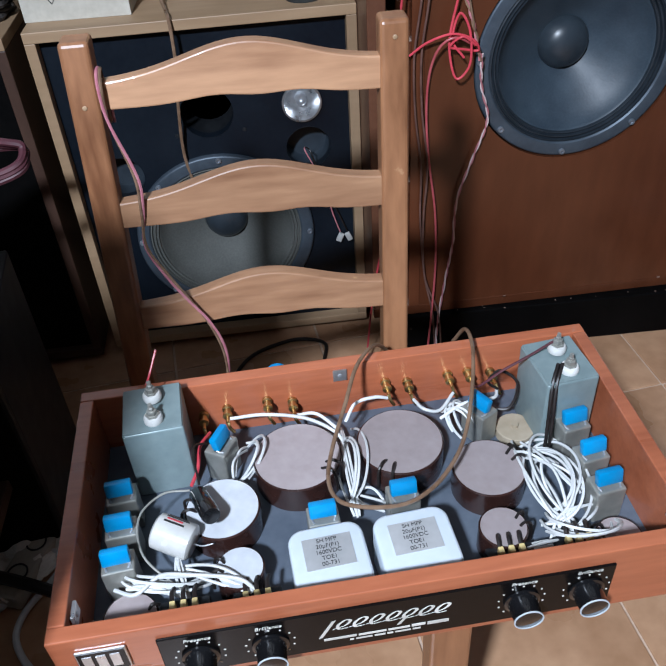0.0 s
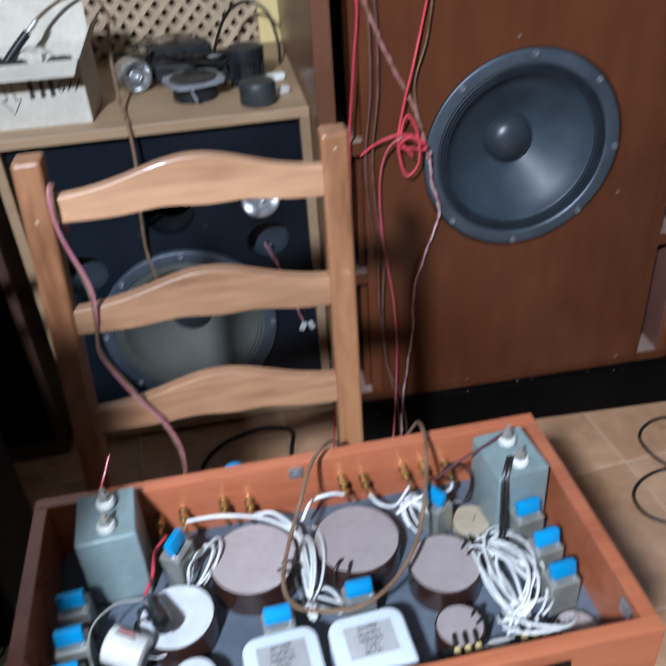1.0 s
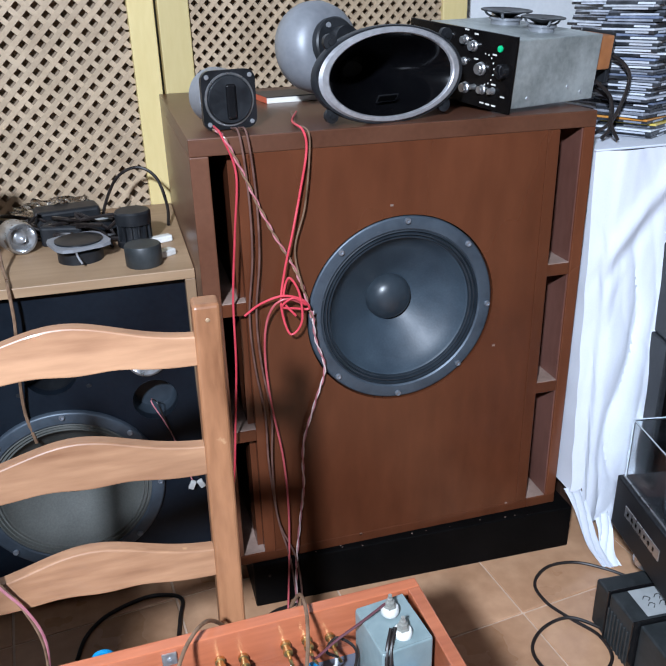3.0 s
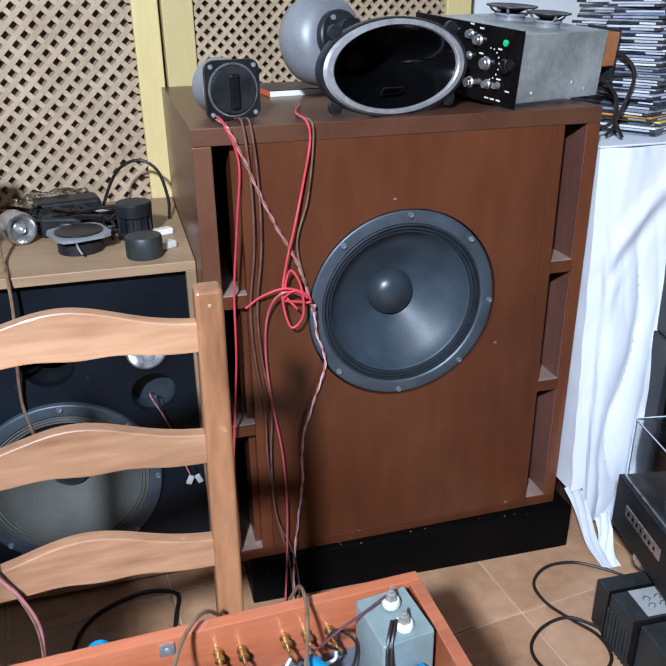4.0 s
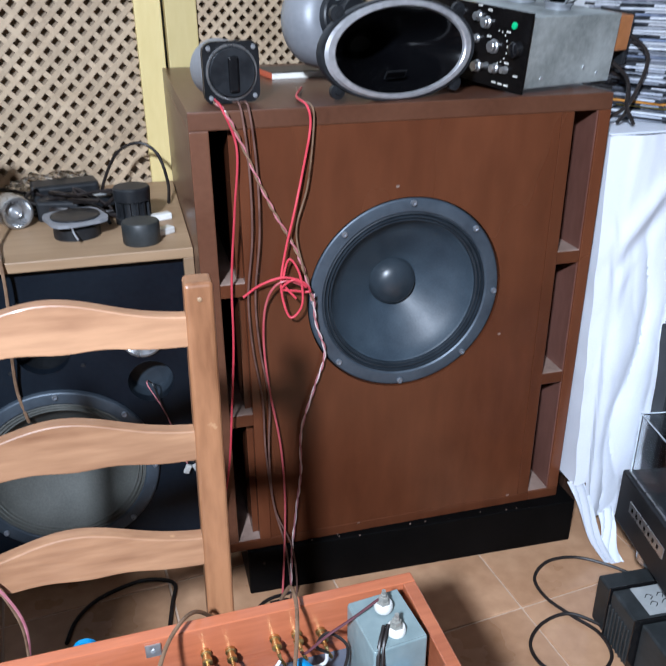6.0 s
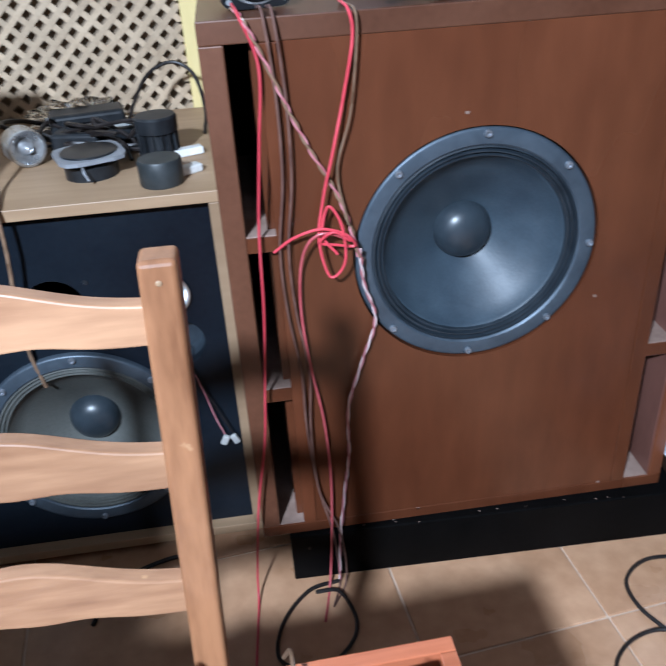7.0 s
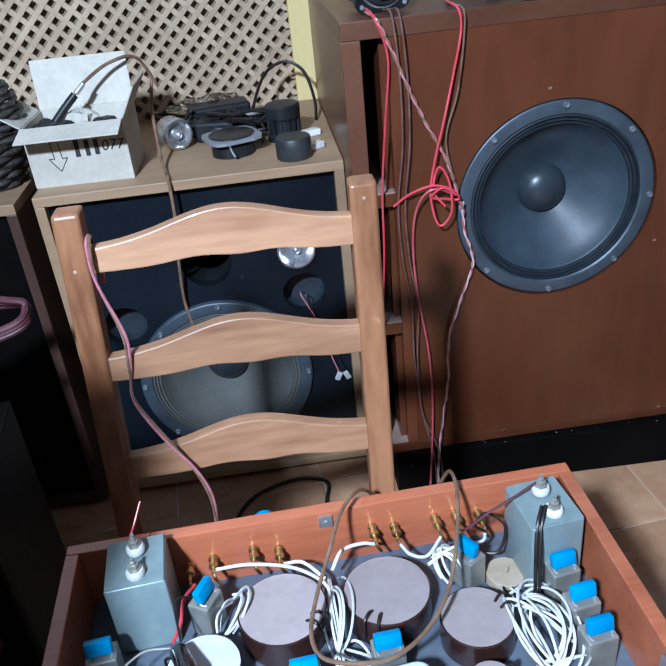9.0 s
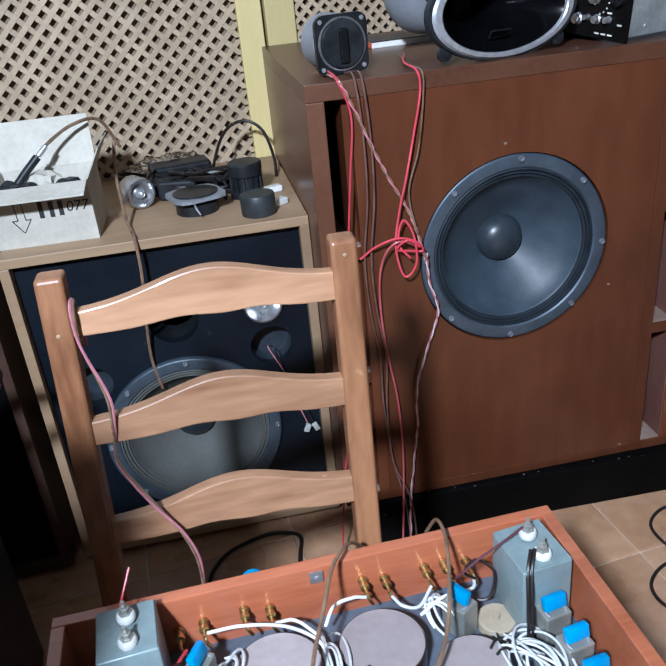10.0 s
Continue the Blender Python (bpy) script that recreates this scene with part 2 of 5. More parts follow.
def lattice_door(x0, x1, z0, z1, stile, pitch=0.0405):
    """A yellow frame filled with two layers of crossing diagonal slats."""
    door = thing("lattice_door", "yellow-framed door filled with pale wooden diagonal lattice", "door", WALL, "lattice doors", "structure")
    part("stile", box(x0, x0 + stile, -0.012, 0.02, z0, z1, 0.003), M_yellow, door)
    part("stile", box(x1 - stile, x1, -0.012, 0.02, z0, z1, 0.003), M_yellow, door)
    part("rail", box(x0 + stile, x1 - stile, -0.012, 0.02, z1 - 0.06, z1, 0.003), M_yellow, door)
    part("rail", box(x0 + stile, x1 - stile, -0.012, 0.02, z0, z0 + 0.06, 0.003), M_yellow, door)
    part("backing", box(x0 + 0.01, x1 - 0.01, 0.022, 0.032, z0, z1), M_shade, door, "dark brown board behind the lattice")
    a, b, c, d = x0 + stile, x1 - stile, z0 + 0.06, z1 - 0.06
    half, thick = pitch * 0.153, 0.009
    w, h = b - a, d - c
    for layer, sign in ((0, 1), (1, -1)):
        k = -h
        while k < w + h:
            # the line x = a + k + sign * s along z, cut to the panel
            base = a + k if sign > 0 else a + k
            lo, hi = 0.0, h
            if sign > 0:
                lo, hi = max(0, a - base), min(h, b - base)
            else:
                lo, hi = max(0, base - b), min(h, base - a)
            if hi - lo > 0.02:
                y0 = -0.002 + layer * 0.0012
                q = half * 1.414
                vs = []
                for y in (y0, y0 + thick):
                    for s, o in ((lo, -q), (lo, q), (hi, q), (hi, -q)):
                        vs.append((base + sign * s + o, y, c + s))
                me = bpy.data.meshes.new("slat")
                me.from_pydata(vs, [], [(0, 1, 2, 3), (7, 6, 5, 4), (0, 4, 5, 1), (1, 5, 6, 2), (2, 6, 7, 3), (3, 7, 4, 0)])
                me.materials.append(M_lattice)
                new("slat", me).parent = door
            k += pitch
    return door


lattice_door(-1.2, 0.075, 0.55, 1.42, 0.062)
lattice_door(0.083, 0.92, 0.9, 1.42, 0.075, 0.032)

# ---- the big loudspeaker cabinet ----


def woofer(parent, centre, cone, old=False):
    """A fifteen-inch driver facing -y."""
    at = pose(*centre) @ FACING
    drv = part("woofer", lathe([(0.194, -0.004), (0.194, 0.008), (0.192, 0.011), (0.189, 0.012), (0.169, 0.0115), (0.166, 0.009), (0.166, -0.004)], 72), M_cast, parent,
               "grey cast-frame bass driver", True, at)
    part("surround", lathe([(0.167, 0.002), (0.1655, 0.0075), (0.1625, 0.0085), (0.1605, 0.002), (0.1592, 0.0015), (0.1572, 0.0072), (0.1552, 0.0072), (0.1535, 0.001), (0.1522, 0.0005), (0.1502, 0.005), (0.1485, 0.0045), (0.147, -0.001)], 72),
         M_cone_old if old else M_pleat, drv, "pleated cloth surround", True)
    part("cone", lathe([(0.1475, -0.0005), (0.143, -0.0045), (0.1425, -0.006), (0.12, -0.024), (0.09, -0.046), (0.06, -0.067), (0.045, -0.078)], 72), cone, drv, "paper cone", True)
    part("dust_cap", lathe([(0.05, -0.077), (0.0485, -0.07), (0.044, -0.06), (0.036, -0.051), (0.024, -0.045), (0.011, -0.042), (0, -0.0415)], 48), M_dome, drv, "domed dust cap", True)
    for k in range(8):
        a = radians(45 * k + 2.5)
        part("bolt", lathe([(0.0062, 0.012), (0.0062, 0.0145), (0.005, 0.0175), (0.0028, 0.0175), (0.0028, 0.0145), (0, 0.0145)], 12,
                           pose(0.1845 * math.sin(a), 0.1845 * math.cos(a), 0)), M_bolt, drv)
    return drv


M_bolt = surf("dull_bolt_steel", (0.2, 0.22, 0.25), (0.36, 0.38, 0.42), 40, 0.4, metal=0.6, bump=0.05)
M_steel = surf("bright_steel", (0.5, 0.52, 0.55), (0.7, 0.72, 0.75), 40, 0.35, metal=0.7, bump=0.05)
CX, HW = 0.0065, 0.3915
cab = thing("loudspeaker_cabinet", "large brown-painted loudspeaker cabinet with side slots and a bare woofer", "loudspeaker")
Z0, Z1, D = 0.116, 1.031, 0.675
part("top_panel", box(CX - HW, CX + HW, 0, D, Z1 - 0.031, Z1, 0.002), M_mahog_side, cab, "worn walnut-brown top panel")
part("bottom_panel", box(CX - HW, CX + HW, 0, D, Z0, Z0 + 0.024, 0.002), M_mahog, cab)
part("side_panel", box(CX - HW, CX - HW + 0.033, 0.0, D, Z0 + 0.024, Z1 - 0.031, 0.002), M_mahog_side, cab)
part("side_panel", box(CX + HW - 0.025, CX + HW, 0.0, D, Z0 + 0.024, Z1 - 0.031, 0.002), M_mahog, cab)
part("slot_lining", box(CX + HW - 0.028, CX + HW - 0.0245, 0.004, 0.4, Z0 + 0.027, Z1 - 0.032), M_mahog_inner, cab, "paler red-brown stained lining")
part("back_panel", box(CX - HW + 0.033, CX + HW - 0.027, D - 0.02, D, Z0 + 0.024, Z1 - 0.031), M_black_paint, cab)
part("baffle", plate(CX - 0.313, CX + 0.313, Z0 + 0.024, Z1 - 0.031, [(0.0045, 0.6665, 0.1965)], 0.001, 0.026, 64), M_mahog, cab, "brown painted front baffle")
for s in (-1, 1):
    x0, x1 = (CX - 0.3585, CX - 0.313) if s < 0 else (CX + 0.313, CX + 0.3645)
    part("port_wall", box(CX + s * 0.313 - 0.012, CX + s * 0.313 + 0.006, 0.026, 0.4, Z0 + 0.024, Z1 - 0.031), M_mahog, cab)
    for z in (0.7, 0.424):
        part("port_ledge", box(x0, x1, 0.001, 0.4, z, z + 0.025, 0.001), M_mahog, cab)
        part("ledge_top", box(x0, x1, 0.003, 0.4, z + 0.025, z + 0.027), M_bare, cab, "pale bare wood ledge")
for x0, x1 in ((CX - 0.3135, CX - 0.29), (CX + 0.288, CX + 0.3135)):
    part("trim_strip", box(x0, x1, -0.0025, 0.0006, Z0 + 0.0245, Z1 - 0.0315, 0.001), M_mahog, cab)
bm = box(-0.336, 0.43, -0.008, 0.6, 0.0, Z0 - 0.001, 0.003)
for v in bm.verts:
    if v.co.y < 0.1:  # the plinth stands askew: one end juts out past the front
        v.co.y -= 0.022 * (v.co.x + 0.336) / 0.766
part("plinth", bm, M_black_paint, cab, "scuffed black plinth with a dusty ledge")
for x0, x1 in ((CX - 0.3585, CX - 0.313), (CX + 0.313, CX + 0.3645)):
    part("ledge_top", box(x0, x1, 0.003, 0.4, Z0 + 0.024, Z0 + 0.026), M_bare, cab, "pale bare wood ledge")
woofer(cab, (0.0045, 0.0145, 0.6665), M_cone)

speck = random.Random(3)
for _ in range(13):
    u = speck.random()
    x = -0.3 + 0.7 * u
    y = -0.01 - 0.02 * u + speck.uniform(0.002, 0.016)
    size = speck.uniform(0.0006, 0.0019)
    part("paint_fleck", box(x - size, x + size, y - size * 0.7, y + size * 0.7, Z0 - 0.001, Z0 - 0.0004), M_bare, cab)
for x, z in ((-0.088, 0.137), (0.27, 0.141), (0.21, 0.56), (-0.02, 0.884)):
    part("paint_fleck", box(x - 0.003, x + 0.003, 0.0, 0.0012, z - 0.002, z + 0.002), M_bare, cab)

# ---- the light wood monitor ----


def monitor(x0, x1, y0, y1, z0, z1, body, baffle):
    mon = thing("studio_monitor", "light wood monitor loudspeaker with black baffle and missing drivers", "loudspeaker")
    t = 0.02
    part("top_panel", box(x0, x1, y0, y1, z1 - t, z1, 0.0015), body, mon)
    part("bottom_panel", box(x0, x1, y0, y1, z0, z0 + t, 0.0015), body, mon)
    part("side_panel", box(x0, x0 + t, y0, y1, z0 + t, z1 - t, 0.0015), body, mon)
    part("side_panel", box(x1 - t, x1, y0, y1, z0 + t, z1 - t, 0.0015), body, mon)
    part("back_panel", box(x0 + t, x1 - t, y1 - 0.02, y1 - 0.002, z0 + t, z1 - t), M_black_paint, mon)
    return mon


mon = monitor(-0.993, -0.386, 0.12, 0.66, 0.022, 0.763, M_oak, M_baffle)
BY = 0.145
monitor_left = thing("studio_monitor", "light wood monitor loudspeaker with a plain black front", "loudspeaker")
# Sides and bottom take dark wood to imitate shade; only the top stays oak.
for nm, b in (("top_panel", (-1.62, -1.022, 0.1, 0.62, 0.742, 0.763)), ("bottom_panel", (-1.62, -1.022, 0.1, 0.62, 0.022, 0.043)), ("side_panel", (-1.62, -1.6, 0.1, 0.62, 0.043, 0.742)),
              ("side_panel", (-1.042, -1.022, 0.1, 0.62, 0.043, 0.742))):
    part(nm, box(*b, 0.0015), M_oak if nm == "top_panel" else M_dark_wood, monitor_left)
part("grille", box(-1.6, -1.042, 0.118, 0.14, 0.043, 0.742), M_black_paint, monitor_left, "black cloth-covered front")
part("baffle", plate(-0.973, -0.406, 0.042, 0.743, [(-0.69, 0.289, 0.182), (-0.69, 0.572, 0.052), (-0.493, 0.476, 0.046), (-0.885, 0.449, 0.046), (-0.5, 0.576, 0.036)], BY, BY + 0.022),
     M_baffle, mon, "matt black front baffle with open holes")
woofer(mon, (-0.69, BY, 0.289), M_cone_old, True)

# ---- chair ----
LEAN_Y, LEAN_Z = -0.484, 0.9
SLOPE = 0.16


def back_y(z):
    return LEAN_Y + (z - LEAN_Z) * SLOPE


chair = thing("chair", "honey-coloured pine ladder-back chair holding the crossover box", "chair")
SHEAR = Matrix(((1, 0, 0.028, -0.0252), (0, 1, SLOPE, LEAN_Y - SLOPE * LEAN_Z), (0, 0, 1, 0), (0, 0, 0, 1)))
for x, top in ((-0.7725, 0.928), (-0.4235, 0.922)):
    part("back_post", box(x - 0.0168, x + 0.0168, 0.0, 0.034, 0.44, top, 0.005, 3, SHEAR), M_pine_v, chair)
    part("back_leg", box(x - 0.0297, x + 0.0039, back_y(0.44), back_y(0.44) + 0.034, 0.0, 0.44, 0.004), M_pine_v, chair)


def ladder(z, tall):
    """A wavy back rail: right end's top at z."""
    pts = []
    n = 28
    for i in range(n + 1):
        u = i / n
        pts.append((-0.76 + 0.322 * u, z + 0.031 * math.exp(-((u - 0.52) / 0.285) ** 2)))
    for i in range(n, -1, -1):
        u = i / n
        pts.append((-0.76 + 0.322 * u, z - tall + 0.006 * (1 - u) + 0.007 * math.exp(-((u - 0.42) / 0.14) ** 2) + 0.006 * math.exp(-((u - 0.7) / 0.12) ** 2)))
    bm = outline(pts, 0.004, 0.022, 0.002)
    bm.transform(SHEAR)
    return part("back_rail", bm, M_pine, chair)


for z, tall in ((0.882, 0.034), (0.744, 0.036), (0.604, 0.036)):
    ladder(z, tall)
for x, z in ((-0.4235, 0.9035), (-0.7725, 0.86)):
    p = SHEAR @ Vector((x, -0.0006, z))
    part("nail", lathe([(0.003, 0), (0.002, 0.0008), (0, 0.001)], 8, pose(p.x, p.y, p.z) @ FACING), M_oak, chair, "pale wooden plug")
part("seat", box(-0.8, -0.41, -0.885, -0.56, 0.415, 0.444, 0.008), M_pine, chair)
for x in (-0.775, -0.435):
    part("front_leg", box(x - 0.024, x + 0.024, -0.9, -0.86, 0.0, 0.415, 0.004), M_pine_v, chair)

# ---- crossover box ----
BOX = pose(-0.515, -0.766, 0.446, 0, 0, 1.8)
W, L, H, T = 0.324, 0.1685, 0.099, 0.017
xo = thing("crossover_box", "open reddish wooden crossover box full of capacitors, coils and white wires", "crossover", BOX)
part("back_panel", box(-W, W, L - T, L, 0, H, 0.0015), M_cherry, xo)
part("front_board", box(-W, W, -L, -L + T, 0, H, 0.0015), M_cherry, xo)
part("side_panel", box(-W, -W + T, -L + T, L - T, 0, H, 0.0015), M_cherry, xo)
part("side_panel", box(W - T, W, -L + T, L - T, 0, H, 0.0015), M_cherry, xo)
part("base_plate", box(-W + T, W - T, -L + T, L - T, 0.002, 0.012), M_plate, xo, "blue-grey painted base plate")

# ---- more materials ----
M_coil_side = surf("brown_coil_tape", (0.026, 0.011, 0.009), (0.046, 0.019, 0.015), 20, 0.25, bump=0.04, coat=0.3)
M_coil_top = surf("mauve_coil_disc", (0.29, 0.24, 0.235), (0.38, 0.325, 0.325), 12, 0.4, bump=0.05)
M_coil_white = surf("pale_coil_disc", (0.46, 0.48, 0.51), (0.62, 0.64, 0.67), 18, 0.4, bump=0.06)
M_can = surf("grey_green_can", (0.19, 0.25, 0.255), (0.26, 0.33, 0.335), 11, 0.42, metal=0.1, bump=0.08, wear=(0.36, 0.4, 0.4), wear_amount=-0.02)
M_ceramic = surf("white_ceramic", (0.55, 0.545, 0.52), (0.7, 0.69, 0.66), 30, 0.25, bump=0.03, wear=(0.3, 0.27, 0.22), wear_amount=0.0)
M_enamel = surf("white_enamel_can", (0.52, 0.58, 0.63), (0.6, 0.65, 0.7), 9, 0.3, bump=0.04)
M_label = surf("silver_label", (0.38, 0.38, 0.38), (0.48, 0.48, 0.48), 30, 0.45, metal=0.3, bump=0.03)
M_ink = surf("black_ink", (0.015, 0.015, 0.016), (0.03, 0.03, 0.03), 30, 0.6, bump=0)
M_blue = surf("blue_film_capacitor", (0.003, 0.2, 0.46), (0.008, 0.29, 0.6), 30, 0.35, bump=0.03)
M_tin = surf("dull_tinned_steel", (0.3, 0.3, 0.27), (0.45, 0.44, 0.4), 25, 0.4, metal=0.6, bump=0.12, wear=(0.12, 0.1, 0.08), wear_amount=0.0)
M_brass = surf("gold_brass", (0.55, 0.4, 0.17), (0.76, 0.58, 0.28), 40, 0.4, metal=1.0, bump=0.03)
M_white_wire = surf("white_wire", (0.58, 0.59, 0.58), (0.7, 0.71, 0.7), 30, 0.4, bump=0.02)
M_red_wire = surf("red_wire", (0.5, 0.04, 0.06), (0.66, 0.075, 0.1), 20, 0.35, bump=0.02)
M_dull_red_wire = surf("dull_red_wire", (0.34, 0.05, 0.06), (0.48, 0.1, 0.11), 30, 0.4)
M_pale_wire = surf("pale_pink_wire", (0.6, 0.44, 0.43), (0.75, 0.6, 0.58), 40, 0.45)
M_pink_wire = surf("pink_grey_wire", (0.42, 0.12, 0.14), (0.55, 0.24, 0.26), 60, 0.45, bump=0.05)
M_rust_wire = surf("dark_rust_wire", (0.085, 0.042, 0.034), (0.17, 0.09, 0.07), 40, 0.4, bump=0.03)
M_mauve_wire = surf("mauve_wire", (0.32, 0.1, 0.13), (0.44, 0.18, 0.21), 60, 0.45, bump=0.05)
M_wicker = surf("dark_wicker", (0.012, 0.009, 0.008), (0.07, 0.06, 0.055), 60, 0.6, bump=0.1)
# Pink coil's colour darkened to imitate shade; also a dark red lead.
M_plum = surf("shaded_pink_dark_red_cable", (0.055, 0.015, 0.021), (0.095, 0.028, 0.036), 30, 0.5, bump=0.05)
M_brown_wire = surf("brown_clear_wire", (0.13, 0.075, 0.045), (0.26, 0.165, 0.105), 40, 0.3, bump=0.05)
M_dark_wire = surf("dark_wire", (0.01, 0.008, 0.008), (0.024, 0.018, 0.016), 40, 0.4, bump=0.03, spec=0.35)
M_gloss_black = surf("gloss_black", (0.006, 0.006, 0.007), (0.012, 0.012, 0.013), 10, 0.12, bump=0.01, coat=0.3)
M_bell = surf("gloss_black_bell", (0.0015, 0.0015, 0.002), (0.003, 0.003, 0.0035), 10, 0.14, bump=0.02, spec=0.16)
M_plastic = surf("black_plastic", (0.009, 0.01, 0.012), (0.022, 0.024, 0.027), 25, 0.42, bump=0.1, spec=0.35)
M_panel = surf("black_front_panel", (0.004, 0.0035, 0.0035), (0.007, 0.006, 0.006), 9, 0.2, bump=0.02, spec=0.14)
M_print = surf("white_print", (0.6, 0.58, 0.52), (0.75, 0.73, 0.68), 30, 0.5, bump=0)
M_grey_metal = surf("grey_hammered_metal", (0.27, 0.3, 0.295), (0.56, 0.6, 0.585), 9, 0.45, metal=0.55, bump=0.1, wear=(0.5, 0.5, 0.48), wear_amount=-0.03)
M_driver_grey = surf("driver_grey", (0.2, 0.21, 0.23), (0.28, 0.29, 0.31), 9, 0.45, metal=0.2, bump=0.08)
M_alu = surf("brushed_aluminium", (0.55, 0.56, 0.57), (0.72, 0.73, 0.74), 60, 0.3, metal=0.9, bump=0.05)
M_card = surf("grey_white_card", (0.42, 0.385, 0.32), (0.58, 0.54, 0.46), 9, 0.8, bump=0.1, wear=(0.4, 0.36, 0.28), wear_amount=-0.02)
M_card_in = surf("brown_card", (0.36, 0.29, 0.2), (0.46, 0.38, 0.28), 20, 0.85, bump=0.1)
M_green = surf("green_light_cap", (0.0, 0.4, 0.15), (0.02, 0.55, 0.22), 30, 0.3, bump=0)
M_copper = surf("orange_transformer", (0.35, 0.13, 0.04), (0.5, 0.2, 0.07), 20, 0.4, bump=0.05)
M_book = surf("book_cover", (0.03, 0.03, 0.03), (0.06, 0.06, 0.06), 10, 0.4, bump=0.03)
M_paper = surf("paper_pages", (0.7, 0.67, 0.6), (0.8, 0.78, 0.72), 60, 0.8, stretch=(1, 1, 6), bump=0.1)
M_orange = surf("orange_red_stripe", (0.6, 0.1, 0.05), (0.7, 0.15, 0.07), 20, 0.5, bump=0)
M_acrylic = glassy("clear_acrylic", (0.92, 0.95, 0.96), 0.06)
M_tag = surf("pale_sticker", (0.36, 0.38, 0.38), (0.46, 0.48, 0.48), 20, 0.5, bump=0.02)
CASES = [surf("jewel_case_" + n, a, b, 40, 0.25, bump=0.05, spread=0.3, coat=0.4) for n, a, b in (
    ("grey", (0.2, 0.22, 0.26), (0.34, 0.36, 0.42)), ("pale", (0.42, 0.45, 0.52), (0.58, 0.62, 0.69)), ("dark", (0.09, 0.1, 0.12), (0.15, 0.16, 0.19)), ("blue", (0.16, 0.2, 0.3), (0.24, 0.28, 0.38)),
    ("orange", (0.6, 0.24, 0.04), (0.7, 0.32, 0.08)), ("yellow", (0.6, 0.45, 0.08), (0.7, 0.55, 0.15)), ("white", (0.55, 0.58, 0.64), (0.66, 0.69, 0.74)), ("tray", (0.018, 0.02, 0.024), (0.05, 0.054, 0.062)))]


def words(name, text, size, material, parent, m, label="", slant=0.0):
    """Flat lettering as a mesh under its thing."""
    cu = bpy.data.curves.new(name, "FONT")
    cu.body, cu.size, cu.extrude, cu.shear = text, size, 0.0002, slant
    cu.align_x, cu.align_y = "CENTER", "CENTER"
    tmp = bpy.data.objects.new(name, cu)
    me = bpy.data.meshes.new_from_object(tmp)
    bpy.data.objects.remove(tmp)
    me.materials.append(material)
    ob = new(name, me)
    ob.parent, ob.matrix_basis = parent, m
    return tagged(ob, label)


# ---- crossover contents ----
INV = BOX.inverted()
FLOOR_IN = 0.0125


def inside(x, y, z=0.0):
    """A place in the room as the box's own coordinates."""
    return INV @ Vector((x, y, z))


def coil(x, y, r, h, top, side=M_coil_side, lift=0.0):
    p = inside(x, y)
    at = pose(p.x, p.y, FLOOR_IN + lift)
    c = part("coil", lathe([(0, 0), (r, 0), (r, h - 0.0015), (r - 0.0012, h), (r - 0.0016, h), (r - 0.0016, h - 0.001), (0, h - 0.001)], 56), side, xo, "wound air coil in brown tape", True, at)
    part("coil_disc", lathe([(0, h - 0.0008), (r - 0.002, h - 0.0008), (r - 0.002, h + 0.0002), (0, h + 0.0004)], 56), top, c, "", True)
    return c


def coil_tie(c, r, h, a):
    for k in (-1, 1):
        b = radians(a) + k * 0.008 / r
        d, e = Vector((math.cos(b), math.sin(b), 0)), Vector((-math.sin(b), math.cos(b), 0))
        part("lead", tube([d * (r * 0.68) + Vector((0, 0, h)), d * (r * 0.85) + Vector((0, 0, h + 0.006)), d * (r + 0.003) + Vector((0, 0, h)), d * (r + 0.004) + Vector((0, 0, h * 0.3))], 0.0018, 6, 5), M_dark_wire, c)


for x, y, r, h, top, a in ((-0.585, -0.712, 0.0535, 0.038, M_coil_top, -35), (-0.459, -0.708, 0.053, 0.038, M_coil_top, -120), (-0.364, -0.765, 0.043, 0.037, M_coil_top, 20), (-0.371, -0.848, 0.027, 0.036, M_coil_top, 10),
                           (-0.676, -0.774, 0.043, 0.036, M_coil_white, 170), (-0.658, -0.855, 0.0265, 0.036, M_coil_white, 170), (-0.774, -0.886, 0.029, 0.02, M_coil_top, 0), (-0.246, -0.868, 0.026, 0.02, M_coil_top, 160)):
    coil_tie(coil(x, y, r, h, top), r, h, a)


def oil_can(x, y, turn, w, d, h):
    p = inside(x, y)
    can = part("oil_capacitor", box(-w / 2, w / 2, -d / 2, d / 2, 0, h, 0.003, 3), M_can, xo, "tall grey-green oil capacitor", True, pose(p.x, p.y, FLOOR_IN, 0, 0, turn))
    part("lid_seam", box(-w / 2 + 0.0015, w / 2 - 0.0015, -d / 2 + 0.0015, d / 2 - 0.0015, h - 0.0005, h + 0.0012, 0.0005), M_can, can)
    for yy, tall in ((-0.021, 0.0), (0.013, 0.004)):
        part("terminal", lathe([(0.0105, h), (0.0112, h + 0.002), (0.0112, h + 0.007), (0.0095, h + 0.0095), (0.006, h + 0.0105), (0, h + 0.0105)], 24, pose(0.002, yy, tall)), M_ceramic, can, "white ceramic insulator", True)
        part("terminal_post", lathe([(0.0082, h + 0.01), (0.0082, h + 0.012), (0.006, h + 0.0125), (0.006, h + 0.0175), (0.0035, h + 0.018), (0.0035, h + 0.022), (0.0026, h + 0.0225), (0.0026, h + 0.027), (0, h + 0.027)], 6, pose(0.002, yy, tall)), M_tin, can)
    return can


oil_can(-0.748, -0.672, 3, 0.07, 0.077, 0.106)
oil_can(-0.258, -0.675, 5, 0.066, 0.078, 0.108)


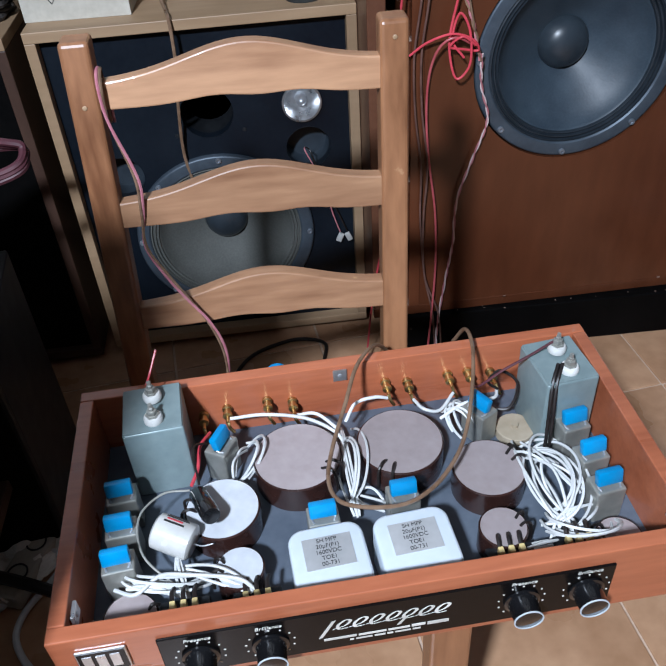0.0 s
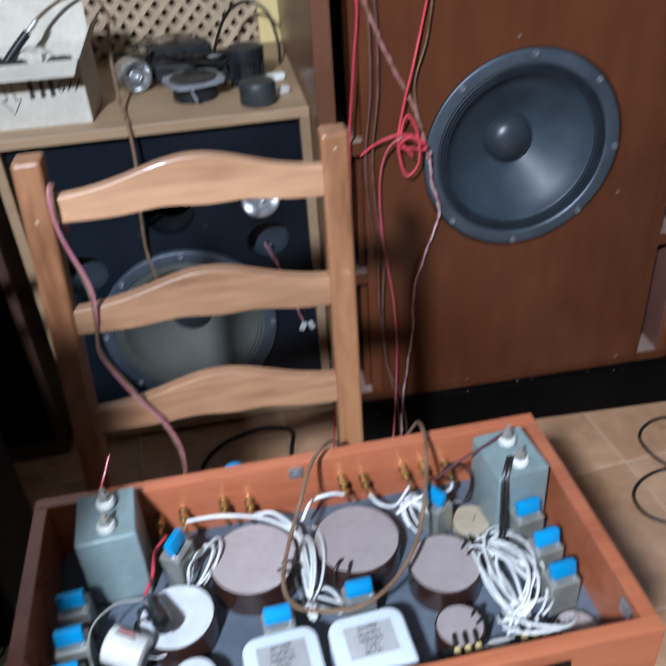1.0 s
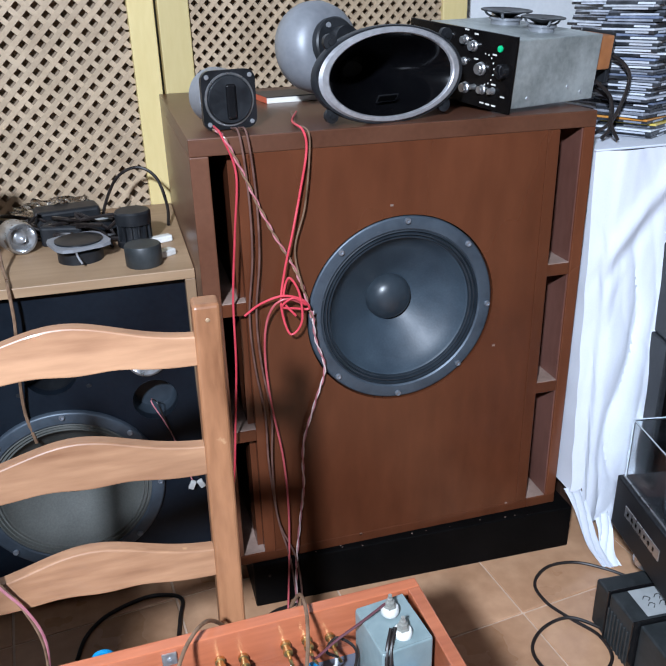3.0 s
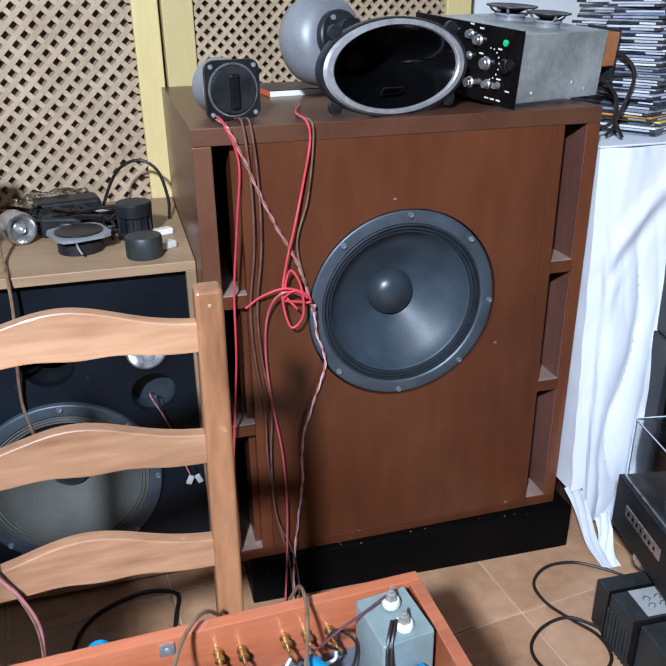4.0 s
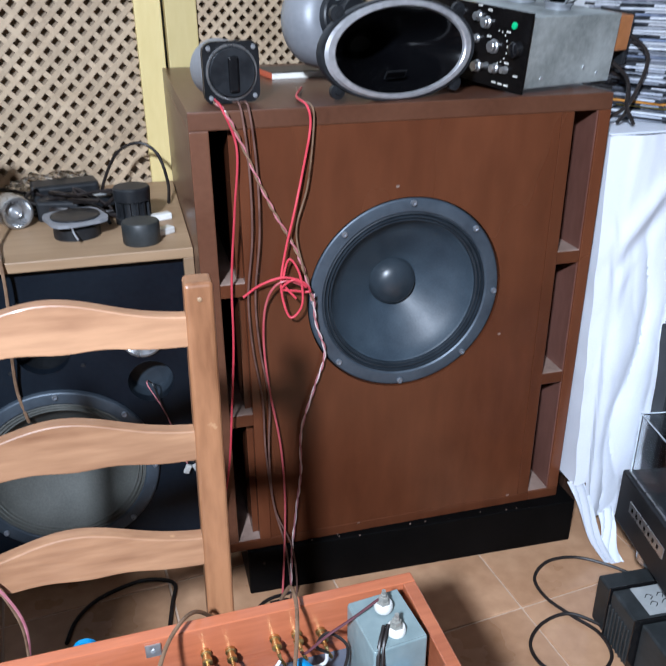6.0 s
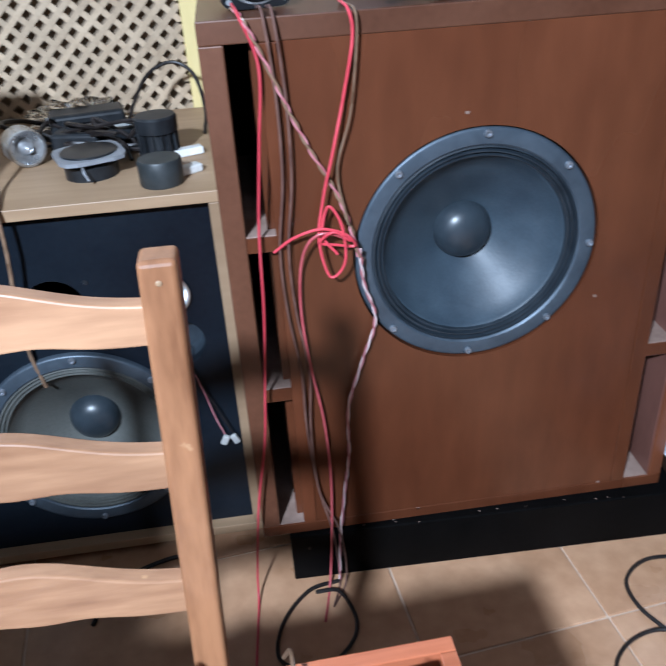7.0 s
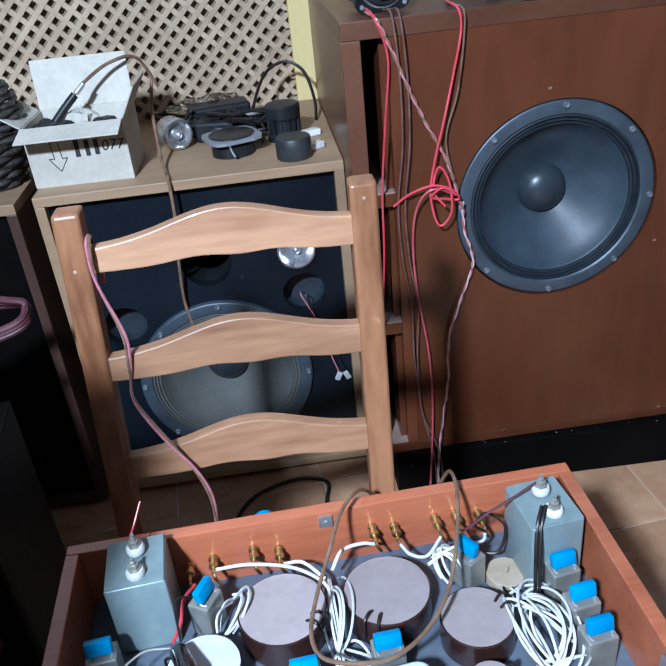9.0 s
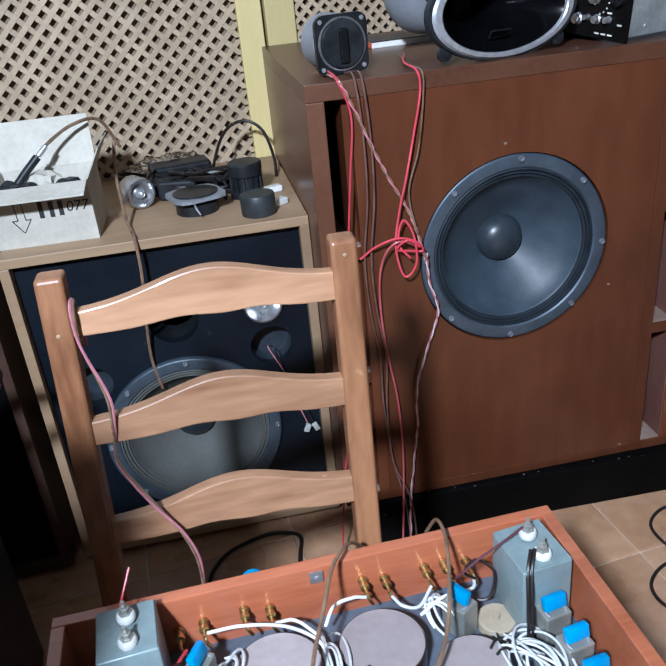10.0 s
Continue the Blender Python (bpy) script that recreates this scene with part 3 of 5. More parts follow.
def white_can(x, y, turn, w, d, h):
    bm = box(-w / 2, w / 2, -d / 2, d / 2, 0, h)
    bmesh.ops.bevel(bm, geom=[e for e in bm.edges if abs(e.verts[0].co.z - e.verts[1].co.z) > 0.01], offset=0.017, segments=6, profile=0.5, affect="EDGES")
    bmesh.ops.bevel(bm, geom=[e for e in bm.edges if e.verts[0].co.z > h - 1e-4 and e.verts[1].co.z > h - 1e-4], offset=0.004, segments=3, profile=0.5, affect="EDGES")
    p = inside(x, y)
    can = part("motor_capacitor", bm, M_enamel, xo, "white enamelled capacitor can with printed silver label", True, pose(p.x, p.y, FLOOR_IN, 0, 0, turn))
    tag = part("printed_label", box(-0.026, 0.026, -0.012, 0.026, h + 0.0002, h + 0.0008), M_label, can, "silver printed label")
    for k, t in enumerate(("SH MFP", "20\u00b5F(P1)", "1600VDC", "TOE1", "00-731")):
        words("print", t, 0.0068, M_ink, tag, pose(0, 0.0212 - 0.0071 * k, h + 0.001))
    part("foot_tab", box(-w / 2 + 0.004, -w / 2 + 0.016, -d / 2 - 0.0005, -d / 2 + 0.009, h - 0.006, h + 0.0012, 0.001), M_steel, can)
    return can


white_can(-0.5625, -0.871, 3, 0.081, 0.083, 0.056)
white_can(-0.47, -0.866, 3, 0.083, 0.083, 0.056)


def blue_block(x, y, z, turn, boxed=True, pitch=-14):
    p = inside(x, y, z)
    base = part("metal_case", box(-0.0175, 0.0175, -0.013, 0.015, FLOOR_IN, p.z - 0.012, 0.002), M_tin, xo, "dull tinned metal case", False, pose(p.x, p.y, 0, 0, 0, turn))
    part("film_capacitor", box(-0.015, 0.015, -0.005, 0.005, -0.009, 0.009, 0.002, 2, pose(0, 0, p.z, pitch)), M_blue, base, "bright blue film capacitor", True)
    for k in (-1, 1):
        part("solder_lug", tube([(k * 0.012, 0, p.z - 0.008), (k * 0.013, -0.004, p.z - 0.011), (k * 0.011, -0.009, p.z - 0.012)], 0.0013, 5, 3), M_steel, base)
    return base


for x, y, turn in ((-0.79, -0.748, 4), (-0.786, -0.795, 3), (-0.785, -0.839, 4), (-0.25, -0.724, 8), (-0.246, -0.773, 8), (-0.246, -0.819, 6), (-0.564, -0.813, 2), (-0.472, -0.797, 2), (-0.675, -0.689, 60), (-0.354, -0.682, -60)):
    blue_block(x, y, 0.52, turn)

for x, z in ((-0.699, 0.494), (-0.668, 0.5), (-0.616, 0.504), (-0.584, 0.497), (-0.461, 0.507), (-0.432, 0.502), (-0.378, 0.505), (-0.351, 0.505), (-0.32, 0.499)):
    p = inside(x, -0.623, z)
    b = part("binding_post", lathe([(0.0065, 0), (0.0065, 0.004), (0.0045, 0.005), (0.0045, 0.011), (0.0062, 0.0115), (0.0062, 0.016), (0.0025, 0.017), (0.0025, 0.027), (0, 0.0275)], 12), M_brass, xo, "gold-plated binding post", True,
             pose(p.x, L - T - 0.0005, p.z) @ FACING @ pose(0, 0, 0, 0, 0, 15))
    part("solder_tail", tube([(0, -0.001, 0.026), (0, -0.006, 0.03), (0.002, -0.016, 0.03)], 0.0022, 6, 4), M_brass, b)

p = inside(-0.727, -0.812, 0.0)
bigcap = part("round_capacitor", lathe([(0, -0.023), (0.016, -0.023), (0.0195, -0.0205), (0.02, -0.017), (0.02, 0.017), (0.0195, 0.0205), (0.016, 0.023), (0, 0.023)], 40), M_ceramic, xo, "white cylindrical capacitor with red and black print", True,
              pose(p.x, p.y, 0.058) @ pose(0, 0, 0, 0, 0, -26) @ pose(0, 0, 0, 0, 102))
for k in range(5):
    turn = radians(118 + 13 * k)
    part("print", box(-0.0004, 0.0004, -0.0011, 0.0011, -0.014 + 0.002 * (k % 2), 0.006 + 0.003 * (k % 3), 0, 2, pose(0.0201 * math.cos(turn), 0.0201 * math.sin(turn), 0, 0, 0, math.degrees(turn))), M_red_wire if k == 3 else M_ink, bigcap)
part("lead", tube([(0, 0, 0.023), (0.002, 0.002, 0.032), (0.0, 0.008, 0.042)], 0.0009, 5, 4), M_steel, bigcap)
p = inside(-0.693, -0.781, 0.0)
part("black_capacitor", lathe([(0, -0.025), (0.0095, -0.025), (0.0108, -0.023), (0.0108, 0.021), (0.0098, 0.023), (0.0098, 0.025), (0, 0.025)], 24), M_gloss_black, xo, "black cylindrical capacitor", True, pose(p.x, p.y - 0.002, 0.069) @ pose(0, 0, 0, 74, 0, 20))
part("black_lead", tube([inside(-0.7, -0.75, 0.51), inside(-0.705, -0.71, 0.53), inside(-0.69, -0.68, 0.5), inside(-0.682, -0.7, 0.51)], 0.0014, 6), M_dark_wire, xo)
p = inside(-0.307, -0.687, 0.0)
part("fibre_disc", lathe([(0, 0), (0.024, 0), (0.024, 0.012), (0.023, 0.013), (0.004, 0.013), (0.004, 0.018), (0, 0.018)], 32), M_card_in, xo, "tan fibre disc", True, pose(p.x, p.y, FLOOR_IN))

for x, y in ((-0.716, -0.889), (-0.641, -0.889), (-0.371, -0.877), (-0.297, -0.874)):
    p = inside(x, y)
    ts = part("terminal_strip", box(-0.026, 0.026, -0.01, 0.01, 0, 0.026, 0.002), M_plastic, xo, "black potentiometer body with yellow tags", False, pose(p.x, max(p.y, -L + T + 0.011), FLOOR_IN + 0.004))
    for k in (-1, 0, 1):
        part("tag", box(0.0115 * k - 0.003, 0.0115 * k + 0.003, -0.006, 0.003, 0.026, 0.036, 0.001), M_yellow, ts)
        part("tag_sleeve", tube([(0.0115 * k, 0.003, 0.033), (0.0115 * k, 0.01, 0.037), (0.0115 * k + 0.002, 0.018, 0.034)], 0.0026, 6, 4), M_dark_wire, ts)

for x, y in ((-W + T + 0.004, -L + T + 0.02), (W - T - 0.004, -L + T + 0.02), (0.0, L - T - 0.001)):
    b = part("corner_bracket", box(-0.002, 0.002, -0.01, 0.01, 0.0, 0.018, 0.001) if abs(x) > 0.1 else box(-0.009, 0.009, -0.002, 0.001, 0, 0.018, 0.001), M_alu, xo, "small aluminium bracket", False, pose(x, y, H - 0.024))
    part("screw", lathe([(0.003, 0), (0.003, 0.001), (0, 0.0015)], 10, pose(0.002 if abs(x) > 0.1 else 0, -0.002 if abs(x) < 0.1 else 0, 0.009) @ (pose(0, 0, 0, 0, 90) if abs(x) > 0.1 else FACING)), M_steel, b)

# wires in the box
rng = random.Random(7)


def kept_in(q):
    """The place moved inside the box's walls and above its floor."""
    return Vector((min(max(q.x, -W + T + 0.005), W - T - 0.005), min(max(q.y, -L + T + 0.005), L - T - 0.005), max(q.z, FLOOR_IN + 0.003)))


def loom(a, b, n, rise, spread, material=M_white_wire, radius=0.0017):
    """A bundle of n wires between two places, bowing upward side by side."""
    p, q = inside(*a), inside(*b)
    for _ in range(n):
        off = Vector((rng.uniform(-spread, spread), rng.uniform(-spread, spread), rng.uniform(-0.002, 0.004)))
        up = rise * rng.uniform(0.5, 1)
        pts = [kept_in(p.lerp(q, t) + off * (0.35 + 0.75 * math.sin(math.pi * t)) + Vector((0, 0, up * math.sin(math.pi * t)))) for t in (0, 0.2, 0.4, 0.6, 0.8, 1)]
        part("white_wire", tube(pts, radius, 6, 6), material, xo, "", True)


loom((-0.525, -0.66, 0.475), (-0.522, -0.79, 0.47), 4, 0.022, 0.016)
loom((-0.52, -0.76, 0.47), (-0.49, -0.79, 0.475), 3, 0.01, 0.012)
loom((-0.315, -0.72, 0.48), (-0.3, -0.85, 0.48), 3, 0.03, 0.03)
loom((-0.33, -0.735, 0.475), (-0.265, -0.8, 0.475), 3, 0.03, 0.024)
loom((-0.262, -0.83, 0.485), (-0.315, -0.86, 0.475), 3, 0.012, 0.014)
loom((-0.395, -0.655, 0.48), (-0.355, -0.7, 0.475), 3, 0.025, 0.014)
loom((-0.645, -0.67, 0.475), (-0.662, -0.715, 0.475), 2, 0.02, 0.012)
loom((-0.775, -0.86, 0.49), (-0.715, -0.872, 0.48), 3, 0.014, 0.008)
loom((-0.725, -0.828, 0.49), (-0.712, -0.88, 0.48), 5, 0.008, 0.009)
loom((-0.72, -0.84, 0.485), (-0.645, -0.882, 0.49), 3, 0.012, 0.006)
loom((-0.3, -0.86, 0.475), (-0.36, -0.87, 0.48), 4, 0.012, 0.01)


def arcs(x, y, r0, r1, n, a0, a1, flat=0.7):
    """Loose wires lying in wide bows round a place."""
    for _ in range(n):
        r, s0 = rng.uniform(r0, r1), rng.uniform(-14, 14)
        cx, cy, tip = x + rng.uniform(-0.008, 0.008), y + rng.uniform(-0.008, 0.008), rng.uniform(0.012, 0.034)
        pts = []
        for k in range(8):
            a = radians(a0 + s0 + (a1 - a0) * k / 7)
            pts.append(kept_in(inside(cx + flat * r * math.cos(a), cy + r * math.sin(a), 0.476 + tip * math.sin(math.pi * k / 7))))
        part("white_wire", tube(pts, 0.0017, 6, 6), M_white_wire, xo, "", True)


arcs(-0.305, -0.785, 0.04, 0.066, 6, -110, 100)
arcs(-0.285, -0.79, 0.03, 0.06, 4, 70, 260)
arcs(-0.28, -0.845, 0.02, 0.04, 4, 170, 350, 1.1)
arcs(-0.525, -0.72, 0.03, 0.06, 3, -80, 80, 0.35)
arcs(-0.65, -0.69, 0.02, 0.035, 3, -100, 80)
arcs(-0.37, -0.675, 0.015, 0.03, 3, 60, 240)
arcs(-0.735, -0.835, 0.022, 0.042, 5, 170, 330, 1.35)
for pts in (((-0.664, -0.64, 0.5), (-0.62, -0.648, 0.508), (-0.57, -0.655, 0.5), (-0.535, -0.67, 0.485), (-0.525, -0.69, 0.48)),
            ((-0.58, -0.64, 0.492), (-0.555, -0.65, 0.5), (-0.53, -0.672, 0.49)),
            ((-0.52, -0.66, 0.49), (-0.505, -0.648, 0.508), (-0.48, -0.645, 0.512), (-0.463, -0.642, 0.505)),
            ((-0.43, -0.645, 0.5), (-0.42, -0.662, 0.498), (-0.4, -0.665, 0.495), (-0.378, -0.645, 0.503)),
            ((-0.4, -0.67, 0.485), (-0.37, -0.668, 0.505), (-0.33, -0.66, 0.5), (-0.32, -0.643, 0.498)),
            ((-0.79, -0.86, 0.49), (-0.765, -0.875, 0.5), (-0.74, -0.86, 0.505), (-0.71, -0.86, 0.5), (-0.66, -0.875, 0.505), (-0.642, -0.885, 0.495))):
    part("white_wire", tube([inside(*q) for q in pts], 0.0022, 7), M_white_wire, xo, "", True)
part("red_lead", tube([inside(-0.69, -0.66, 0.5), inside(-0.7, -0.69, 0.51), inside(-0.703, -0.72, 0.505), inside(-0.71, -0.745, 0.505)], 0.0022, 7), M_red_wire, xo, "", True)
part("bare_lead", tube([inside(-0.71, -0.76, 0.515), inside(-0.74, -0.765, 0.52), inside(-0.765, -0.79, 0.515), inside(-0.76, -0.83, 0.5), inside(-0.72, -0.87, 0.49)], 0.0013, 6), M_tin, xo, "", True)
part("red_lead", tube([inside(-0.752, -0.652, 0.585), inside(-0.748, -0.64, 0.59), inside(-0.738, -0.62, 0.61)], 0.0014, 6), M_red_wire, xo, "", True)
part("red_black_lead", tube([inside(-0.263, -0.66, 0.584), inside(-0.295, -0.668, 0.572), inside(-0.325, -0.67, 0.556), inside(-0.35, -0.665, 0.53), inside(-0.352, -0.643, 0.508)], 0.0017, 6), M_plum, xo, "", True)
for off in (0.0, 0.005):
    part("black_lead", tube([inside(-0.263 - off, -0.695, 0.58), inside(-0.275 - off, -0.715, 0.565), inside(-0.282 - off, -0.735, 0.52), inside(-0.285 - off, -0.74, 0.485), inside(-0.31, -0.735 - off, 0.48), inside(-0.33, -0.73 - off, 0.49)], 0.0022, 7), M_dark_wire, xo, "", True)
part("black_loop", tube([inside(-0.32, -0.645, 0.5), inside(-0.335, -0.65, 0.52), inside(-0.32, -0.648, 0.535), inside(-0.3, -0.66, 0.52), inside(-0.31, -0.67, 0.49), inside(-0.33, -0.665, 0.485)], 0.002, 6), M_dark_wire, xo, "", True)
loop = thing("speaker_cable", "clear brown twin speaker cable looped over the open box", "cable")
part("cable", tube([(-0.44, -0.56, 0.5), (-0.47, -0.6, 0.56), (-0.5, -0.64, 0.565), (-0.522, -0.69, 0.55), (-0.543, -0.735, 0.53), (-0.553, -0.775, 0.522), (-0.545, -0.808, 0.524), (-0.515, -0.825, 0.528), (-0.475, -0.828, 0.53),
                    (-0.44, -0.81, 0.53), (-0.408, -0.775, 0.53), (-0.385, -0.735, 0.535), (-0.365, -0.68, 0.55), (-0.353, -0.63, 0.565), (-0.352, -0.59, 0.56), (-0.36, -0.565, 0.52)], 0.0025, 8), M_brown_wire, loop, "", True)

# front panel of the box
fp = part("front_panel", box(-0.226, 0.226, -L - 0.003, -L, 0.012, 0.08, 0.001), M_panel, xo, "black printed control panel")
FRONT = pose(0, 0, 0, 90)
for k, (x, z) in enumerate(((-0.189, 0.042), (-0.121, 0.042), (0.132, 0.045), (0.199, 0.046))):
    kn = part("knob", lathe([(0.0185, 0.001), (0.0185, 0.003), (0.0155, 0.004), (0.0145, 0.02), (0.0148, 0.0205), (0.0148, 0.022), (0.0138, 0.0225), (0.0, 0.0225)], 36), M_gloss_black, xo, "black knob with bright rim", True, pose(x, -L - 0.003, z) @ FACING)
    part("knob_ring", lathe([(0.0139, 0.0222), (0.0152, 0.0222), (0.0152, 0.0233), (0.0139, 0.0233), (0.0139, 0.0222)], 36), M_enamel, kn, "bright ring", True)
    for j in range(11):
        a = radians(-135 + 27 * j)
        part("dial_dot", lathe([(0, 0), (0.0011, 0), (0.0011, 0.0004), (0, 0.0004)], 8, pose(x + 0.024 * math.sin(a), -L - 0.003, z + 0.024 * math.cos(a)) @ FACING), M_print, fp)
    words("print", "Brilliance" if k in (1, 3) else "Presence", 0.0072, M_print, fp, pose(x, -L - 0.0034, z + 0.0295) @ FRONT, "", 0.2)
# the maker's mark as slanting loops, and word-long bars for the two lines beneath


def stroke(pts, width):
    """A flat pen stroke on the front panel, thick where it runs steeply."""
    line = [Vector((x + 0.45 * (z - 0.05), 0, z)) for x, z in ((p.x, p.y) for p in glide([(x, z, 0) for x, z in pts], 6))]
    bm = bmesh.new()
    rows = []
    for i, p in enumerate(line):
        d = (line[min(i + 1, len(line) - 1)] - line[max(i - 1, 0)]).normalized()
        half = width * (0.35 + 0.65 * abs(d.z)) / 2
        rows.append([bm.verts.new((p.x + k * half, y, p.z + 0.25 * k * half)) for y in (-L - 0.0037, -L - 0.0031) for k in (-1, 1)])
    for u, v in zip(rows, rows[1:]):
        for i, j in ((0, 1), (1, 3), (3, 2), (2, 0)):
            bm.faces.new((u[i], u[j], v[j], v[i]))
    part("script_stroke", bm, M_print, fp)


for k in range(7):
    x = -0.052 + 0.0165 * k
    stroke([(x - 0.006, 0.049), (x + 0.004, 0.053), (x + 0.006, 0.0605), (x, 0.0625), (x - 0.004, 0.055), (x, 0.048), (x + 0.008, 0.0485)], 0.0034)
for x, low, high in ((-0.066, 0.0365, 0.064), (0.012, 0.038, 0.05)):
    stroke([(x, low), (x + 0.001, (low + high) / 2), (x + 0.002, high)], 0.004)
for x0, x1, z0, z1 in ((-0.069, -0.036, 0.0295, 0.033), (-0.034, -0.006, 0.0295, 0.0325), (-0.004, 0.018, 0.0295, 0.0325), (0.02, 0.034, 0.0295, 0.0335), (0.036, 0.058, 0.0285, 0.0335),
                       (-0.043, -0.039, 0.0235, 0.0258), (-0.037, -0.02, 0.0235, 0.0258), (-0.018, -0.007, 0.0235, 0.0258), (-0.005, 0.001, 0.0235, 0.0258), (0.003, 0.019, 0.0235, 0.0258), (0.021, 0.029, 0.0235, 0.0258)):
    part("small_print", box(x0, x1, -L - 0.0035, -L - 0.003, z0, z1), M_print, fp)
badge = part("badge", box(-0.302, -0.254, -L - 0.003, -L, 0.044, 0.08, 0.001), M_alu, xo, "small silver and black badge")
part("badge_field", box(-0.3, -0.256, -L - 0.0038, -L - 0.003, 0.046, 0.078), M_panel, badge)
for k in range(3):
    part("badge_stroke", box(-0.296 + 0.013 * k, -0.287 + 0.013 * k, -L - 0.0044, -L - 0.0038, 0.052, 0.073), M_alu, badge)

# ---- on top of the big cabinet ----
TOP = Z1
ring = thing("compression_driver", "black round horn driver with a bright ring, lying on its side", "loudspeaker driver", pose(-0.301, 0.075, TOP, 0, 0, 12))
AX = pose(0, 0, 0.052) @ FACING
part("body", lathe([(0, -0.07), (0.046, -0.07), (0.05, -0.066), (0.05, -0.005), (0.046, 0), (0, 0)], 40), M_driver_grey, ring, "", True, AX)
bm = box(-0.05, 0.05, -0.05, 0.05, 0, 0.009)
bmesh.ops.bevel(bm, geom=[e for e in bm.edges if abs(e.verts[0].co.z - e.verts[1].co.z) > 0.005], offset=0.017, segments=4, profile=0.5, affect="EDGES")
part("flange", bm, M_rubber, ring, "black square flange with cut corners", False, AX)
part("ring", lathe([(0.041, 0.009), (0.0425, 0.011), (0.045, 0.011), (0.046, 0.009)], 48), M_alu, ring, "polished ring", True, AX)
part("face", lathe([(0.0405, 0.009), (0.0405, 0.014), (0.039, 0.016), (0.0, 0.016)], 48), M_plastic, ring, "", True, AX)
part("slot", box(-0.009, 0.009, -0.032, 0.027, 0.015, 0.021, 0.004), M_gloss_black, ring, "", False, AX)
for a in (45, 135, 225, 315):
    part("screw", lathe([(0.004, 0.009), (0.004, 0.011), (0, 0.0115)], 10, pose(0.055 * math.cos(radians(a)) * 1.02, 0.055 * math.sin(radians(a)) * 1.02, 0) @ pose(0, 0, 0)), M_steel, ring, "", False, AX)

horn = thing("horn", "black elliptical horn loudspeaker with brushed silver rim and grey driver", "horn loudspeaker", pose(-0.012, 0.03, TOP, 0, 0, 12))
HX = pose(0, 0, 0.082) @ FACING
sq = 0.545
part("flange", lathe([(0.142, -0.012), (0.155, -0.012), (0.155, 0.0), (0.153, 0.003), (0.146, 0.003)], 72, None, sq), M_plastic, horn, "black flange", True, HX)
part("rim", lathe([(0.1275, 0.001), (0.1285, 0.007), (0.131, 0.009), (0.142, 0.008), (0.147, 0.003)], 72, None, sq * 1.01), M_rim, horn, "brushed silver oval rim", True, HX)
part("bell", lathe([(0.128, 0.002), (0.115, -0.01), (0.095, -0.035), (0.07, -0.065), (0.045, -0.1), (0.028, -0.14), (0.026, -0.15)], 72, None, sq), M_bell, horn, "glossy black bell", True, HX)
part("bell_back", lathe([(0.142, -0.012), (0.122, -0.02), (0.1, -0.045), (0.075, -0.075), (0.05, -0.108), (0.034, -0.15), (0, -0.15)], 48, None, sq), M_plastic, horn, "", True, HX)
for w, h, d in ((0.021, 0.0085, 0.0), (0.0185, 0.006, 0.0006)):
    part("grille_badge", box(-w, w, -h, h, d, d + 0.001, 0, 2, pose(0.0, -0.0405, -0.0145, 38)), M_plastic if d == 0 else M_bell, horn, "small raised rectangular badge", False, HX)
for sx, sy in ((-0.119, -0.061), (0.119, -0.061), (-0.119, 0.061), (0.119, 0.061)):
    part("corner_lug", lathe([(0.013, -0.012), (0.013, -0.003), (0.0055, -0.002), (0.0055, 0.001), (0, 0.001)], 16, pose(sx, sy, 0)), M_plastic, horn, "", True, HX)
dx = pose(-0.012, 0.2, 0.125) @ pose(0, 0, 0, 82, 0, 10)
part("driver", lathe([(0, -0.1), (0.05, -0.1), (0.072, -0.094), (0.084, -0.08), (0.088, -0.06), (0.086, -0.038), (0.078, -0.018), (0.064, -0.004), (0.05, 0), (0.0, 0)], 56), M_driver_grey, horn, "large grey driver pot", True, dx)
part("driver_collar", lathe([(0.05, -0.002), (0.05, 0.014), (0.047, 0.017), (0.03, 0.018), (0.03, 0.05), (0, 0.05)], 40), M_plastic, horn, "black collar", True, dx)
for a in (30, 120, 210, 300):
    part("collar_bolt", lathe([(0.005, 0.017), (0.005, 0.021), (0, 0.021)], 8, pose(0.04 * math.cos(radians(a)), 0.04 * math.sin(radians(a)), 0)), M_steel, horn, "", False, dx)
tagged(part("book", box(-0.09, 0.09, -0.055, 0.055, 0.0, 0.012, 0.001), M_paper, None, "", False, pose(-0.09, 0.44, TOP, 0, 0, 6)), "dark paperback booklet with red and white spine lying flat", "book")
book = bpy.data.objects["book"]
part("cover", box(-0.091, 0.091, -0.056, 0.056, 0.012, 0.014), M_book, book)
part("spine_stripe", box(-0.0925, -0.0915, -0.056, 0.056, 0.001, 0.013), M_orange, book, "red spine")

amp = thing("power_amplifier", "grey metal amplifier with a black front panel of chrome knobs", "amplifier", pose(0.216, 0.014, TOP, 0, 0, 18) @ pose(0, 0, 0, 5.5))
AW, AD, AH = 0.305, 0.24, 0.135
part("chassis", box(0.004, AD, 0.006, AW - 0.006, 0.008, AH - 0.004, 0.002), M_grey_metal, amp, "worn grey metal case")
af = part("front_panel", box(-0.003, 0.003, 0, AW, 0.0, AH + 0.003, 0.001), M_panel, amp, "black control panel")
for y in (0.05, AW - 0.05):
    for x in (0.03, AD - 0.06):
        part("foot", lathe([(0, 0), (0.009, 0), (0.01, 0.008), (0, 0.008)], 14, pose(x, y, 0)), M_copper if x > 0.1 else M_plastic, amp)
for x, z in ((0.05, 0.025), (0.2, 0.025), (0.16, 0.038)):
    part("screw", lathe([(0.0038, 0), (0.0035, 0.0015), (0, 0.002)], 10, pose(x, 0.006, z) @ FACING), M_steel, amp)
